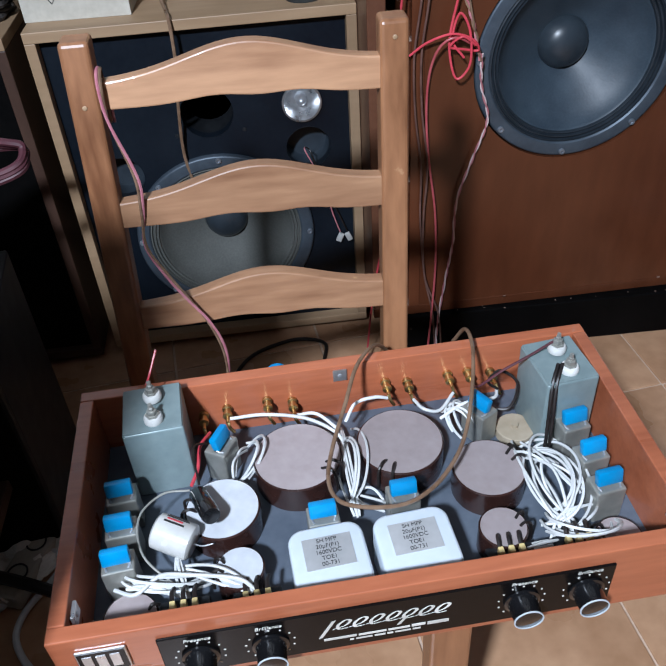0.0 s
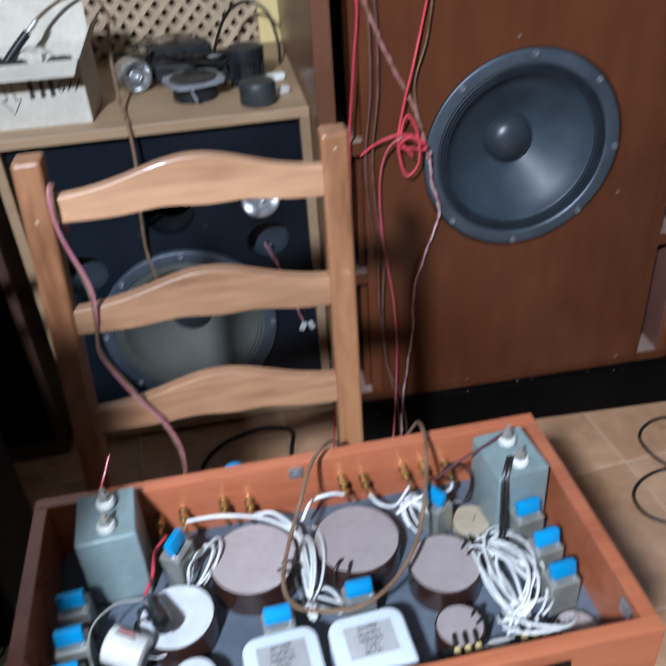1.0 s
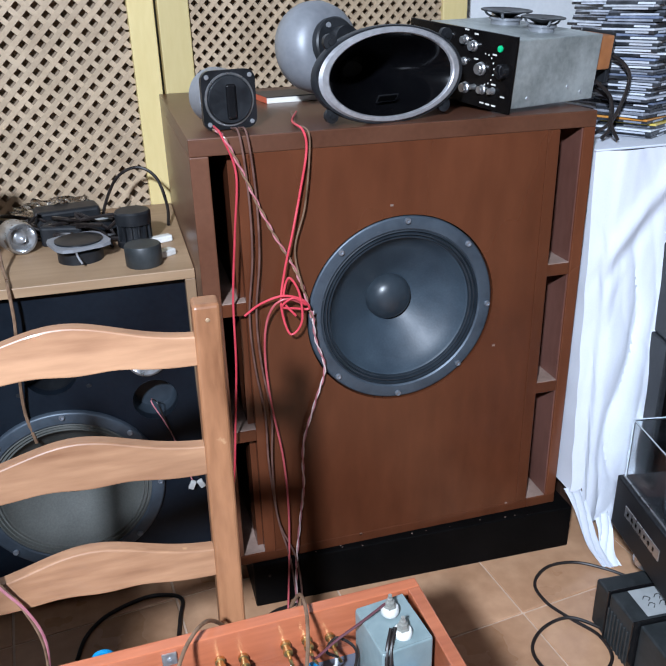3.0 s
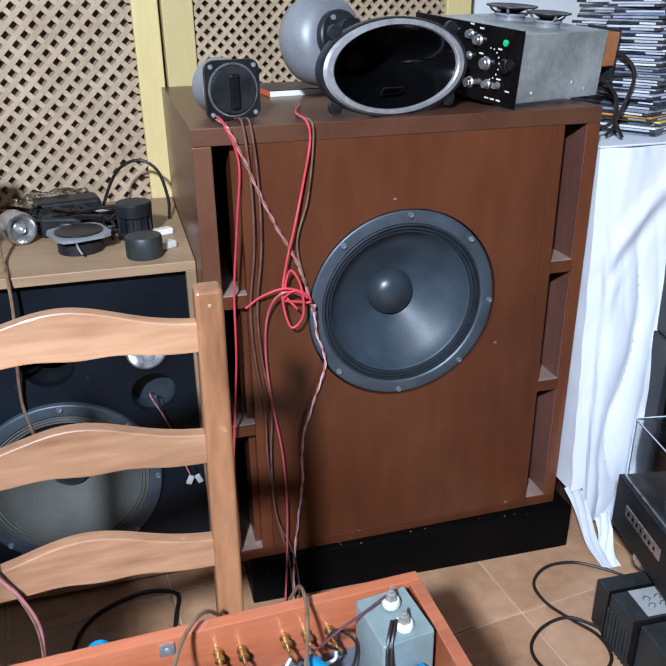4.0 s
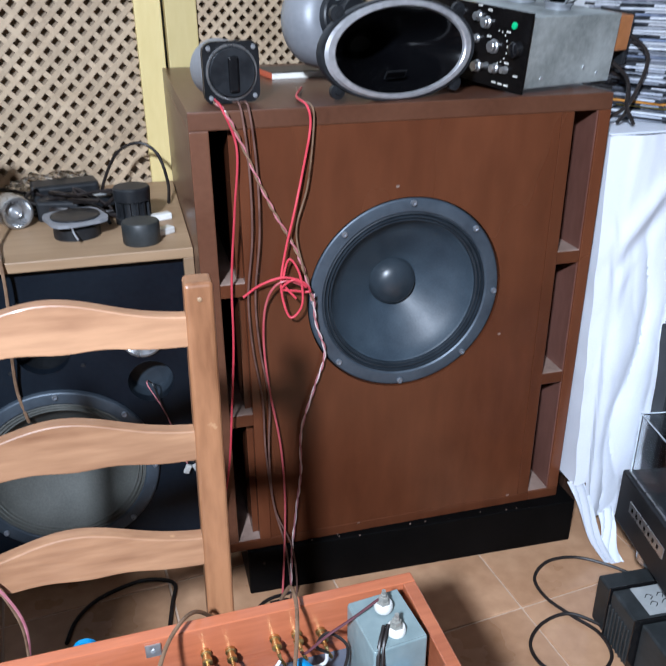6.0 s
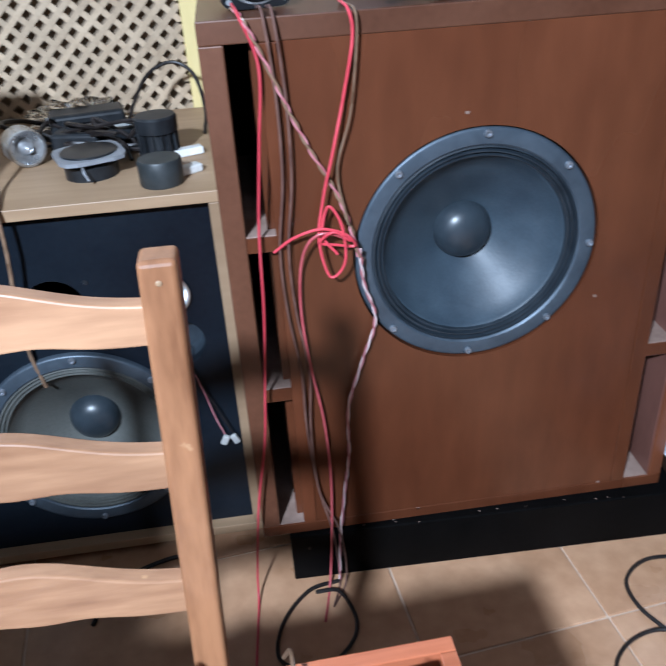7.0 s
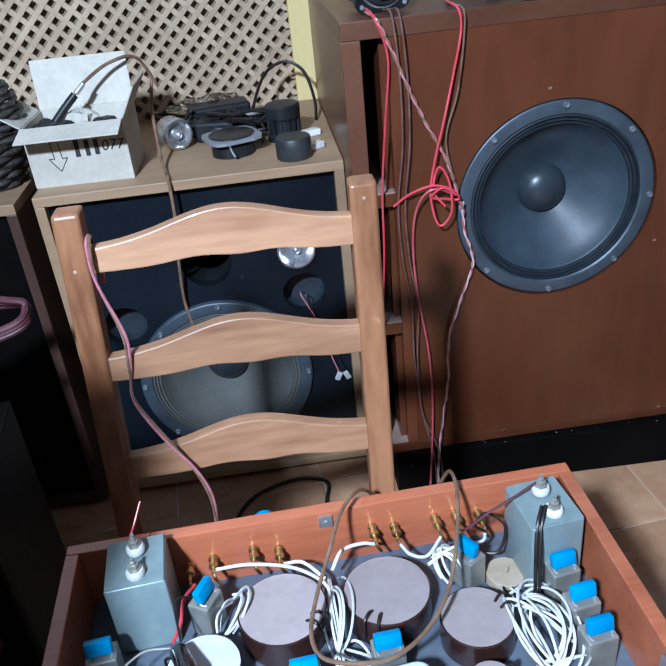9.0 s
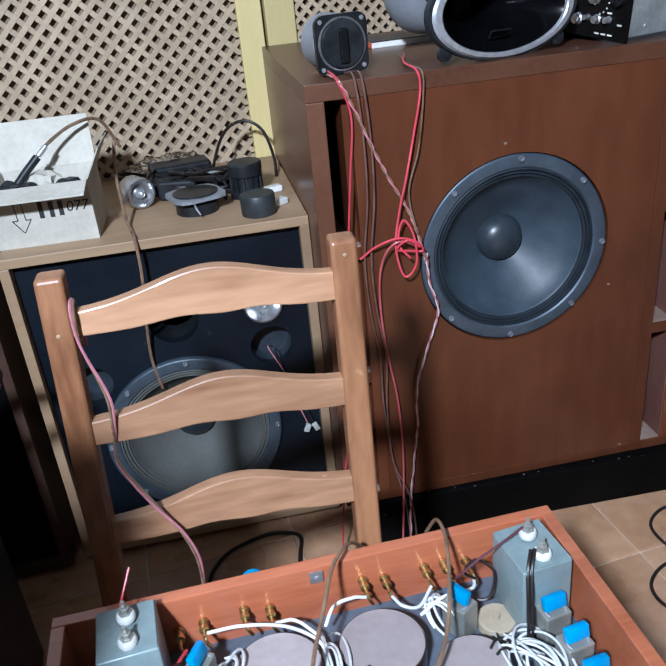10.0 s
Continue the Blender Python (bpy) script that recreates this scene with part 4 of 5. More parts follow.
for y, z, r in ((0.083, 0.071, 0.0125), (0.109, 0.109, 0.0105), (0.133, 0.117, 0.009), (0.182, 0.119, 0.008), (0.121, 0.03, 0.011), (0.097, 0.035, 0.006), (0.073, 0.034, 0.009), (0.046, 0.036, 0.007), (0.131, 0.078, 0.008), (0.16, 0.06, 0.008), (0.16, 0.03, 0.009), (0.21, 0.08, 0.01)):
    kb = part("knob", lathe([(r, 0), (r, 0.003), (r * 0.8, 0.005), (r * 0.8, 0.011), (r * 0.72, 0.012), (0, 0.012)], 20), M_alu, af, "chrome knob", True, pose(-0.003, y, z) @ pose(0, 0, 0, 0, -90))
part("dark_knob", lathe([(0.014, 0), (0.013, 0.012), (0.011, 0.013), (0, 0.013)], 24), M_gloss_black, af, "black knob", True, pose(-0.003, 0.024, 0.075) @ pose(0, 0, 0, 0, -90))
part("power_lamp", lathe([(0.006, 0), (0.006, 0.003), (0, 0.004)], 14, pose(-0.003, 0.038, 0.113) @ pose(0, 0, 0, 0, -90)), M_green, af, "green lamp cap")
for k in range(9):
    a = radians(-170 + 22 * k)
    part("scale_dot", box(-0.0036, -0.003, 0.072 + 0.024 * math.sin(a), 0.0745 + 0.024 * math.sin(a), 0.07 + 0.028 * math.cos(a), 0.0728 + 0.028 * math.cos(a)), M_print, af)
for y, z in ((0.066, 0.008), (0.05, 0.008), (0.034, 0.008), (0.046, 0.099), (0.04, 0.046), (0.1, 0.129), (0.127, 0.134), (0.272, 0.118), (0.094, 0.085), (0.014, 0.028)):
    part("caption_bar", box(-0.0036, -0.003, y, y + 0.011, z, z + 0.003), M_print, af)
for y in (AW - 0.06,):
    part("prop", box(0.03, 0.2, y, y + 0.03, -0.0245, 0.008, 0.002), M_plastic, amp, "black block propping up one end")
part("transformer", box(AD - 0.002, AD + 0.05, 0.015, 0.09, 0.06, 0.125, 0.003), M_copper, amp, "orange-brown transformer at the back")
part("transformer_cap", box(AD + 0.05, AD + 0.06, 0.02, 0.102, 0.03, 0.13, 0.003), M_plastic, amp)


def small_driver(m, label):
    d = thing("small_speaker", label, "loudspeaker driver", m, "loose small speakers")
    part("magnet", lathe([(0, 0), (0.03, 0), (0.03, 0.012), (0.034, 0.0125), (0.034, 0.019), (0, 0.019)], 32), M_driver_grey, d, "dull steel magnet", True)
    part("cone_back", lathe([(0.014, 0.019), (0.026, 0.026), (0.042, 0.037), (0.041, 0.038), (0.0, 0.027)], 32), M_rubber, d, "", True)
    for k in range(4):
        a = radians(45 + 90 * k)
        part("basket_arm", tube([(0.031 * math.cos(a), 0.031 * math.sin(a), 0.018), (0.04 * math.cos(a), 0.04 * math.sin(a), 0.024), (0.046 * math.cos(a), 0.046 * math.sin(a), 0.037)], 0.003, 6, 4), M_driver_grey, d)
    part("rim", lathe([(0.041, 0.036), (0.053, 0.036), (0.0535, 0.0375), (0.053, 0.039), (0.046, 0.0395), (0.042, 0.038), (0.041, 0.036)], 40), M_plastic, d, "thin black rim", True)
    part("face", lathe([(0.043, 0.0375), (0.034, 0.034), (0.014, 0.029), (0.012, 0.033), (0.006, 0.036), (0, 0.0365)], 40), M_plastic, d, "", True)
    part("terminal", box(0.03, 0.046, -0.005, 0.005, 0.01, 0.03, 0.001), M_alu, d)
    return d


AMP = amp.matrix_basis
small_driver(AMP @ pose(0.15, 0.085, AH - 0.004, 0, 0, 20) @ Matrix.Diagonal((0.82, 0.82, 0.68, 1)), "small round black speaker lying face up on the amplifier")
small_driver(AMP @ pose(0.165, 0.2, AH - 0.004, 0, 0, 80) @ Matrix.Diagonal((1.0, 1.0, 0.7, 1)), "small round dark speaker lying on the amplifier")

# ---- cloth-covered stand and cases ----
stand = thing("covered_stand", "tall stand draped in a creased white cotton sheet", "table")
SX0, SX1, SY0, SY1, SZ = 0.455, 1.15, 0.05, 0.7, 0.945
part("top", box(SX0 + 0.01, SX1, SY0 + 0.02, SY1, SZ - 0.03, SZ - 0.004), M_dark_wood, stand)
for x, y in ((SX0 + 0.04, SY0 + 0.06), (SX1 - 0.04, SY0 + 0.06), (SX0 + 0.04, SY1 - 0.04), (SX1 - 0.04, SY1 - 0.04)):
    part("leg", box(x - 0.02, x + 0.02, y - 0.02, y + 0.02, 0, SZ - 0.03), M_dark_wood, stand)


def ridge(a):
    """Soft swells between sharp creases."""
    return abs(math.sin(a)) ** 0.55 - 0.7


def sheet():
    """A draped sheet: tight at the upper corner, a diagonal tuck, pleats that fan out below it, an uneven hem."""
    bm = bmesh.new()
    path = [(SX0, SY1 - (SY1 - SY0) * k / 24) for k in range(0, 24)]
    path += [(SX0 + 0.0045 * k, SY0 - 0.003 * min(k / 3, 4)) for k in range(0, 155)]
    rows = []
    n = 90
    for i, (x, y) in enumerate(path):
        col = []
        front = y < SY0 + 0.02
        w = x - SX0
        for j in range(n + 1):
            t = j / n
            low = 0.055 + 0.02 * math.sin(w * 17)
            if front:
                low += 0.12 * min(1.0, max(0.0, (0.04 - w) / 0.012)) + 0.01 * noise.noise((w * 40, 0, 7))
            else:
                low += 0.12
            z = SZ - t * (SZ - low)
            tuck = t - (0.3 - 1.35 * w)
            below = min(1.0, max(0.0, tuck * 3.2))
            fan = (w - 0.13) / (0.3 + 1.0 * t)
            warp = 0.5 * noise.noise((w * 9, t * 3.5, 2.0))
            fold = below * (0.017 * ridge(fan * 17 + warp * 3.2 + 0.4) + 0.006 * ridge(fan * 39 + 2.5 * t + warp * 4))
            fold += 0.011 * math.exp(-(tuck / 0.034) ** 2) * min(1.0, w * 16) - 0.005 * math.exp(-((tuck - 0.07) / 0.03) ** 2)
            fold += 0.014 * t * ridge(4.5 * (t + 2.4 * w) + 0.8) + 0.01 * ridge(5 * (t - 3.0 * w) + 2.5 * warp) * (0.25 + t)
            fold += 0.006 * noise.noise((w * 14, t * 6, 1.5)) + 0.0016 * noise.noise((w * 50, t * 20, 4.5))
            if front:
                col.append(bm.verts.new((x - 0.03 - 0.018 * t + 0.006 * t * noise.noise((3.1, t * 12, w * 5)), y - 0.02 - 0.075 * t - fold * min(1.0, 0.25 + 12 * w), z)))
            else:
                col.append(bm.verts.new((x - 0.03 - 0.015 * t - 0.0015 * abs(noise.noise((y * 9, t * 7, 3))), y, z)))
        rows.append(col)
    for a, b in zip(rows, rows[1:]):
        for j in range(n):
            bm.faces.new((a[j], a[j + 1], b[j + 1], b[j]))
    return bm


def sheet_tail(a, b, w0, w1):
    """A narrow twisted tip of the sheet that trails to the floor."""
    bm = bmesh.new()
    a, b = Vector(a), Vector(b)
    rows = []
    for k in range(25):
        t = k / 24
        c = a.lerp(b, t) + Vector((0.004 * math.sin(7 * t), 0, -0.012 * math.sin(math.pi * t)))
        half = w0 + (w1 - w0) * t
        row = []
        for q in range(13):
            v = q / 12 * 2 - 1
            row.append(bm.verts.new((c.x + half * v, c.y - 0.007 * ridge(v * 3 + 4 * t) - 0.006 * v * t, max(0.003, c.z + 0.5 * half * v * (1 - t)))))
        rows.append(row)
    for p, q in zip(rows, rows[1:]):
        for k in range(12):
            bm.faces.new((p[k], p[k + 1], q[k + 1], q[k]))
    return bm


def sheet_top():
    return box(SX0 - 0.032, SX1, SY0 - 0.024, SY1, SZ - 0.001, SZ + 0.004, 0.002)


sh = part("sheet", sheet(), M_cloth, stand, "white creased cotton sheet", True)
part("sheet_tail", sheet_tail((0.415, -0.035, 0.185), (0.474, -0.13, 0.004), 0.016, 0.012), M_cloth, stand, "white creased cotton sheet", True)
part("sheet_tail", sheet_tail((0.492, -0.06, 0.1), (0.486, -0.13, 0.004), 0.016, 0.02), M_cloth, stand, "white creased cotton sheet", True)
part("sheet_top", sheet_top(), M_cloth, stand, "white creased cotton sheet")


def case_stack(x, y, turn, count, group, first=()):
    z = SZ + 0.004
    for k in range(count):
        h = 0.0104 + rng.uniform(-0.0003, 0.0012)
        mm = pose(x + rng.uniform(-0.011, 0.011), y + rng.uniform(-0.011, 0.011), z, rng.uniform(-0.4, 0.4), rng.uniform(-0.4, 0.4), turn + rng.uniform(-8, 8))
        c = rng.choice((0, 1, 1, 2, 3, 6, 6))
        if k < len(first):
            c = first[k]
        ob = thing("disc_case", "plastic disc case lying in a tall uneven stack", "disc case", mm, group)
        part("tray", box(-0.071, 0.071, -0.0625, 0.0625, 0.0006, h * 0.55), CASES[7], ob)
        part("lid", box(-0.071, 0.069, -0.062, 0.062, h * 0.55, h - 0.0006, 0.0008, 1), CASES[c], ob)
        e = rng.uniform(-0.062, -0.01)
        part("spine_print", box(e, e + rng.uniform(0.015, 0.06), -0.0629, -0.0624, h * 0.12, h * 0.5), CASES[rng.choice((1, 2, 6, 6))], ob)
        part("case_edge", box(-0.0712, -0.0706, -0.05, rng.uniform(-0.02, 0.06), h * 0.1, h * 0.45), CASES[rng.choice((0, 1, 6))], ob)
        z += h
    return z


case_stack(0.608, 0.16, 24, 32, "stack of disc cases", (0, 6, 5, 4, 0))
case_stack(0.655, 0.36, 12, 30, "rear stack of disc cases")
case_stack(0.80, 0.22, -8, 34, "side stack of disc cases")
for k, pts in enumerate((((0.46, 0.16, 1.1), (0.5, 0.14, 1.12), (0.53, 0.1, 1.08), (0.5, 0.09, 1.0), (0.47, 0.1, 0.97), (0.46, 0.13, 0.955)), ((0.47, 0.18, 1.06), (0.51, 0.13, 1.03), (0.5, 0.1, 0.98), (0.475, 0.09, 0.957)), ((0.46, 0.14, 1.08), (0.49, 0.1, 1.04), (0.485, 0.08, 0.99), (0.5, 0.07, 0.955)))):
    cb = thing("power_cable", "black power cable bunched behind the amplifier", "cable", None, "cables behind the amplifier")
    part("cable", tube(pts, 0.004, 7), M_dark_wire, cb, "", True)

# ---- floor things beside the stand ----
tt = thing("turntable", "black record player with a clear acrylic dust cover", "turntable", pose(0.441, -0.158, 0.215, 0, 0, -100))
part("plinth", box(0, 0.42, 0.0, 0.34, -0.05, 0.075, 0.004), M_plastic, tt, "matt black plinth")
part("name_plate", box(0.055, 0.2, -0.002, 0.0005, 0.008, 0.034, 0.001), M_alu, tt, "silver name plate")
for k in range(7):
    part("plate_stroke", box(0.067 + 0.018 * k, 0.073 + 0.018 * k, -0.0028, -0.002, 0.0165, 0.0255), M_panel, tt)
for a, b in (((0.012, 0.408, 0.012, 0.0155), (0.0755, 0.213)), ((0.012, 0.408, 0.3245, 0.328), (0.0755, 0.213)), ((0.012, 0.0155, 0.0155, 0.3245), (0.0755, 0.213)), ((0.4045, 0.408, 0.0155, 0.3245), (0.0755, 0.213)), ((0.012, 0.408, 0.012, 0.328), (0.213, 0.2165))):
    c = part("cover_pane", box(*a, *b, 0.0008, 1), M_acrylic, tt, "clear scratched acrylic")
    c.visible_shadow = False
part("platter", lathe([(0, 0.0755), (0.145, 0.0755), (0.148, 0.08), (0.148, 0.095), (0.143, 0.098), (0, 0.096)], 48, pose(0.19, 0.17, 0)), M_plastic, tt, "", True)
for b in ((0.0105, 0.0135, 0.0105, 0.0135, 0.0755, 0.2175), (0.0105, 0.41, 0.0105, 0.0125, 0.215, 0.2175), (0.0105, 0.0125, 0.0125, 0.329, 0.215, 0.2175)):
    part("cover_edge", box(*b, 0.0005, 1), M_enamel, tt, "pale polished cover edge")
part("cover_edge", box(0.009, 0.411, 0.0085, 0.0118, 0.0752, 0.079, 0.0008), M_alu, tt, "bright cover edge")
for x, y in ((0.09, 0.05), (0.36, 0.05), (0.09, 0.29), (0.36, 0.29)):
    part("foot", lathe([(0, -0.095), (0.03, -0.095), (0.032, -0.09), (0.032, -0.05), (0, -0.05)], 28, pose(x, y, 0)), M_alu, tt, "silver foot", True)
tagged(part("black_cabinet", box(0, 0.44, 0.115, 0.36, 0, 0.118, 0.004), M_plastic, None, "", False, pose(0.441, -0.158, 0.0, 0, 0, -100)), "low black equipment case under the record player", "cabinet")
part("panel_line", box(0.01, 0.43, 0.1135, 0.115, 0.075, 0.079), M_gloss_black, bpy.data.objects["black_cabinet"])
sp = thing("black_loudspeaker", "small black loudspeaker box standing by the white sheet", "loudspeaker", pose(0.572, -0.09, 0.0, 0, 0, -12))
part("cabinet", box(0, 0.22, 0, 0.12, 0, 0.545, 0.004), M_plastic, sp)
part("front", box(0.012, 0.208, -0.004, 0.0, 0.015, 0.53, 0.002), M_black_paint, sp, "black cloth front")
sp2 = thing("black_loudspeaker", "small black loudspeaker box stacked on another", "loudspeaker", pose(0.578, -0.09, 0.545, 0, 0, -12))
part("cabinet", box(0, 0.22, 0, 0.12, 0, 0.2, 0.004), M_plastic, sp2)
part("front", box(0.012, 0.208, -0.004, 0.0, 0.012, 0.188, 0.002), M_black_paint, sp2)

psu = thing("power_supply", "black plastic power supply block with a handwritten sticker on the floor", "power supply", pose(0.347, -0.26, 0, 0, 0, -3))
part("back_section", box(0, 0.15, -0.047, 0.0, 0.002, 0.116, 0.005, 3), M_worn_plastic, psu)
part("body", box(0.0, 0.15, -0.134, -0.051, 0.0, 0.122, 0.005, 3), M_worn_plastic, psu)
part("front_section", box(0.012, 0.15, -0.23, -0.138, 0.0, 0.118, 0.005, 3), M_worn_plastic, psu)
for y in (-0.0505, -0.1375):
    part("seam", box(-0.003, 0.152, y, y + 0.003, 0.001, 0.126, 0.001), M_gloss_black, psu)
for k in range(7):
    part("side_rib", box(-0.004, 0.0, -0.125 + 0.011 * k, -0.121 + 0.011 * k, 0.006, 0.09, 0.001, 1), M_worn_plastic, psu)
tg = part("sticker", box(0.036, 0.11, -0.126, -0.055, 0.1222, 0.1228), M_tag, psu, "grey sticker with pen strokes")
for k, (x, y) in enumerate(((0.06, -0.083), (0.06, -0.102), (0.085, -0.083), (0.085, -0.102))):
    part("pen_stroke", tube([(x - 0.008, y, 0.123), (x, y + 0.007, 0.123), (x + 0.008, y + 0.002 * k, 0.123), (x + 0.001, y - 0.006, 0.123)], 0.0009, 5), M_ink, tg)
part("cable_gland", tube([(0.02, -0.19, 0.04), (0.0, -0.19, 0.03), (-0.02, -0.2, 0.012)], 0.008, 8), M_dark_wire, psu)
fc = thing("floor_cable", "brown cable lying in two loops on the floor tiles", "cable")
part("cable", tube([(0.52, -0.2, 0.006), (0.47, -0.14, 0.006), (0.41, -0.095, 0.006), (0.34, -0.09, 0.006), (0.285, -0.13, 0.006), (0.28, -0.19, 0.006), (0.305, -0.25, 0.007), (0.335, -0.31, 0.008), (0.325, -0.37, 0.006), (0.26, -0.4, 0.006), (0.19, -0.36, 0.006), (0.185, -0.3, 0.006), (0.235, -0.255, 0.006), (0.3, -0.25, 0.012), (0.35, -0.3, 0.012), (0.365, -0.36, 0.02)], 0.0037, 8), M_dark_wire, fc, "", True)

# ---- on the monitor ----
MT = 0.763
ct = thing("carton", "open grey cardboard carton with pen strokes and loose wires inside", "box", pose(-0.897, 0.175, MT, 0, 0, -2))
CW, CD, CH, th = 0.098, 0.155, 0.118, 0.003
part("front_wall", box(-CW, CW, 0, th, 0, CH, 0.0008, 1), M_card, ct)
part("back_wall", box(-CW, CW, CD - th, CD, 0, CH, 0.0008, 1), M_card, ct)
part("side_wall", box(-CW, -CW + th, th, CD - th, 0, CH, 0.0008, 1), M_card, ct)
part("side_wall", box(CW - th, CW, th, CD - th, 0, CH, 0.0008, 1), M_card, ct)
part("bottom", box(-CW + th, CW - th, th, CD - th, 0.001, 0.004), M_card_in, ct)
part("front_flap", box(-CW, CW, -0.062, 0, -0.0015, 0.0015, 0.0006, 1, pose(0, 0, CH, 12, 0, 0)), M_card, ct, "front flap bent outward")
part("back_flap", box(-CW, CW, -0.0015, 0.0015, 0, 0.098, 0.0006, 1, pose(0, CD, CH, -8, 0, 0)), M_card, ct, "back flap standing up")
part("side_flap", box(-0.0015, 0.0015, 0.004, CD - 0.004, 0, 0.065, 0.0006, 1, pose(CW, 0, CH, 0, 30, 0)), M_card, ct, "side flap leaning out")
part("side_flap", box(-0.0015, 0.0015, 0.004, CD - 0.004, 0, 0.065, 0.0006, 1, pose(-CW, 0, CH, 0, -55, 0)), M_card, ct, "side flap leaning out")
# pen marks: an arrow outline and loose strokes
for a, b in (((-0.05, 0.1), (-0.047, 0.055)), ((-0.035, 0.1), (-0.032, 0.055)), ((-0.058, 0.056), (-0.04, 0.03)), ((-0.04, 0.03), (-0.022, 0.056)), ((-0.058, 0.056), (-0.047, 0.055)), ((-0.032, 0.055), (-0.022, 0.056))):
    a, b = Vector((a[0], -0.0004, a[1])), Vector((b[0], -0.0004, b[1]))
    part("pen_stroke", tube([a, (a + b) / 2, b], 0.0009, 4, 2), M_ink, ct)
for x, z0, z1 in ((0.0, 0.055, 0.088), (0.02, 0.055, 0.086), (0.038, 0.056, 0.086)):
    part("pen_bar", box(x - 0.0045, x + 0.0045, -0.0008, 0, z0, z1), M_ink, ct)
words("pen_figures", "077", 0.029, M_ink, ct, pose(0.069, -0.0006, 0.071) @ FACING, "hand-written figures", 0.15)
for k in range(6):
    part("caption_bar", box(-0.06 + 0.024 * k, -0.042 + 0.024 * k, -0.0008, 0, 0.102, 0.112), M_ink, ct)
bits = [((-0.06, 0.05), 0.035), ((0.0, 0.08), 0.045), ((0.05, 0.05), 0.03), ((-0.02, 0.03), 0.03)]
for (x, y), r in bits:
    bm = bmesh.new()
    bmesh.ops.create_icosphere(bm, subdivisions=3, radius=r)
    for v in bm.verts:
        v.co *= 1 + 0.35 * noise.noise(v.co * 60 + Vector((x * 90, y * 50, 0)))
        v.co.z *= 0.8
    bm.transform(pose(x, y, 0.092))
    tagged(part("crumpled_bag", bm, M_card if r > 0.04 else M_plastic, None, "", False, ct.matrix_basis.copy()), "crumpled bag stuffed in the carton", "bag")
jack = thing("plug_cable", "dark cable with a silver plug hanging out of the carton", "cable")
part("cable", tube([(-0.74, 0.34, 0.9), (-0.77, 0.32, 0.965), (-0.82, 0.3, 0.965), (-0.87, 0.28, 0.94), (-0.9, 0.26, 0.915)], 0.0035, 7), M_brown_wire, jack, "", True)
part("plug", tube([(-0.895, 0.262, 0.918), (-0.92, 0.25, 0.895), (-0.945, 0.235, 0.87)], 0.008, 10), M_plastic, jack, "black plug body", True)
part("plug_tip", tube([(-0.893, 0.263, 0.92), (-0.885, 0.267, 0.927), (-0.876, 0.272, 0.935)], 0.0055, 10), M_steel, jack, "silver tip", True)
cord = thing("hanging_cord", "clear brown cord hanging down over the monitor front", "cable")
part("cord", tube([(-0.75, 0.34, 0.92), (-0.757, 0.3, 0.86), (-0.748, 0.22, 0.785), (-0.735, 0.16, 0.768), (-0.728, 0.112, 0.766), (-0.728, 0.104, 0.7), (-0.74, 0.112, 0.6), (-0.748, 0.13, 0.5), (-0.74, 0.14, 0.42)], 0.0035, 7), M_brown_wire, cord, "", True)

cyl = thing("tweeter", "small silver bullet tweeter lying on its side", "tweeter", pose(-0.715, 0.33, MT, 0, 0, 30))
CA = pose(0, 0, 0.034) @ FACING
part("body", lathe([(0, -0.055), (0.026, -0.055), (0.034, -0.046), (0.034, -0.004), (0.032, 0), (0.028, 0.0), (0.025, -0.006), (0.016, -0.016), (0.008, -0.006), (0, 0.0)], 36), M_alu, cyl, "", True, CA)
part("bullet", lathe([(0.012, -0.015), (0.01, -0.004), (0.004, 0.004), (0, 0.006)], 24), M_steel, cyl, "", True, CA)
part("terminal", box(0.02, 0.034, -0.004, 0.004, -0.03, -0.02), M_steel, cyl, "", False, CA)
sqd = thing("midrange_driver", "flat black driver with grey octagonal frame, face up", "loudspeaker driver", pose(-0.601, 0.262, MT, 0, 0, 20) @ Matrix.Diagonal((1.08, 1.08, 1.08, 1)))
part("magnet", lathe([(0, 0), (0.042, 0), (0.042, 0.02), (0.036, 0.024), (0.036, 0.03), (0, 0.03)], 36), M_plastic, sqd, "", True)
bm = box(-0.052, 0.052, -0.052, 0.052, 0.03, 0.036)
bmesh.ops.bevel(bm, geom=[e for e in bm.edges if abs(e.verts[0].co.z - e.verts[1].co.z) > 0.003], offset=0.024, segments=2, profile=0.5, affect="EDGES")
part("frame", bm, M_driver_grey, sqd, "grey frame")
part("cone", lathe([(0.044, 0.036), (0.044, 0.039), (0.04, 0.04), (0, 0.038)], 40), M_rubber, sqd, "black felt face", True)
part("terminal", tube([(-0.02, -0.04, 0.03), (-0.022, -0.055, 0.022), (-0.018, -0.062, 0.01)], 0.002, 6), M_steel, sqd)
low = thing("dome_tweeter", "small round black tweeter lying face up", "tweeter", pose(-0.478, 0.18, MT))
part("body", lathe([(0, 0), (0.034, 0), (0.036, 0.003), (0.036, 0.04), (0.034, 0.043), (0.02, 0.0445), (0, 0.0455)], 36), M_worn_plastic, low, "", True)
up = thing("ribbed_tweeter", "ribbed black tweeter standing upright", "tweeter", pose(-0.488, 0.325, MT))
part("body", lathe([(0, 0), (0.038, 0), (0.038, 0.012), (0.03, 0.016), (0.03, 0.046), (0.037, 0.048), (0.038, 0.072), (0.035, 0.076), (0, 0.077)], 32), M_plastic, up, "", True)
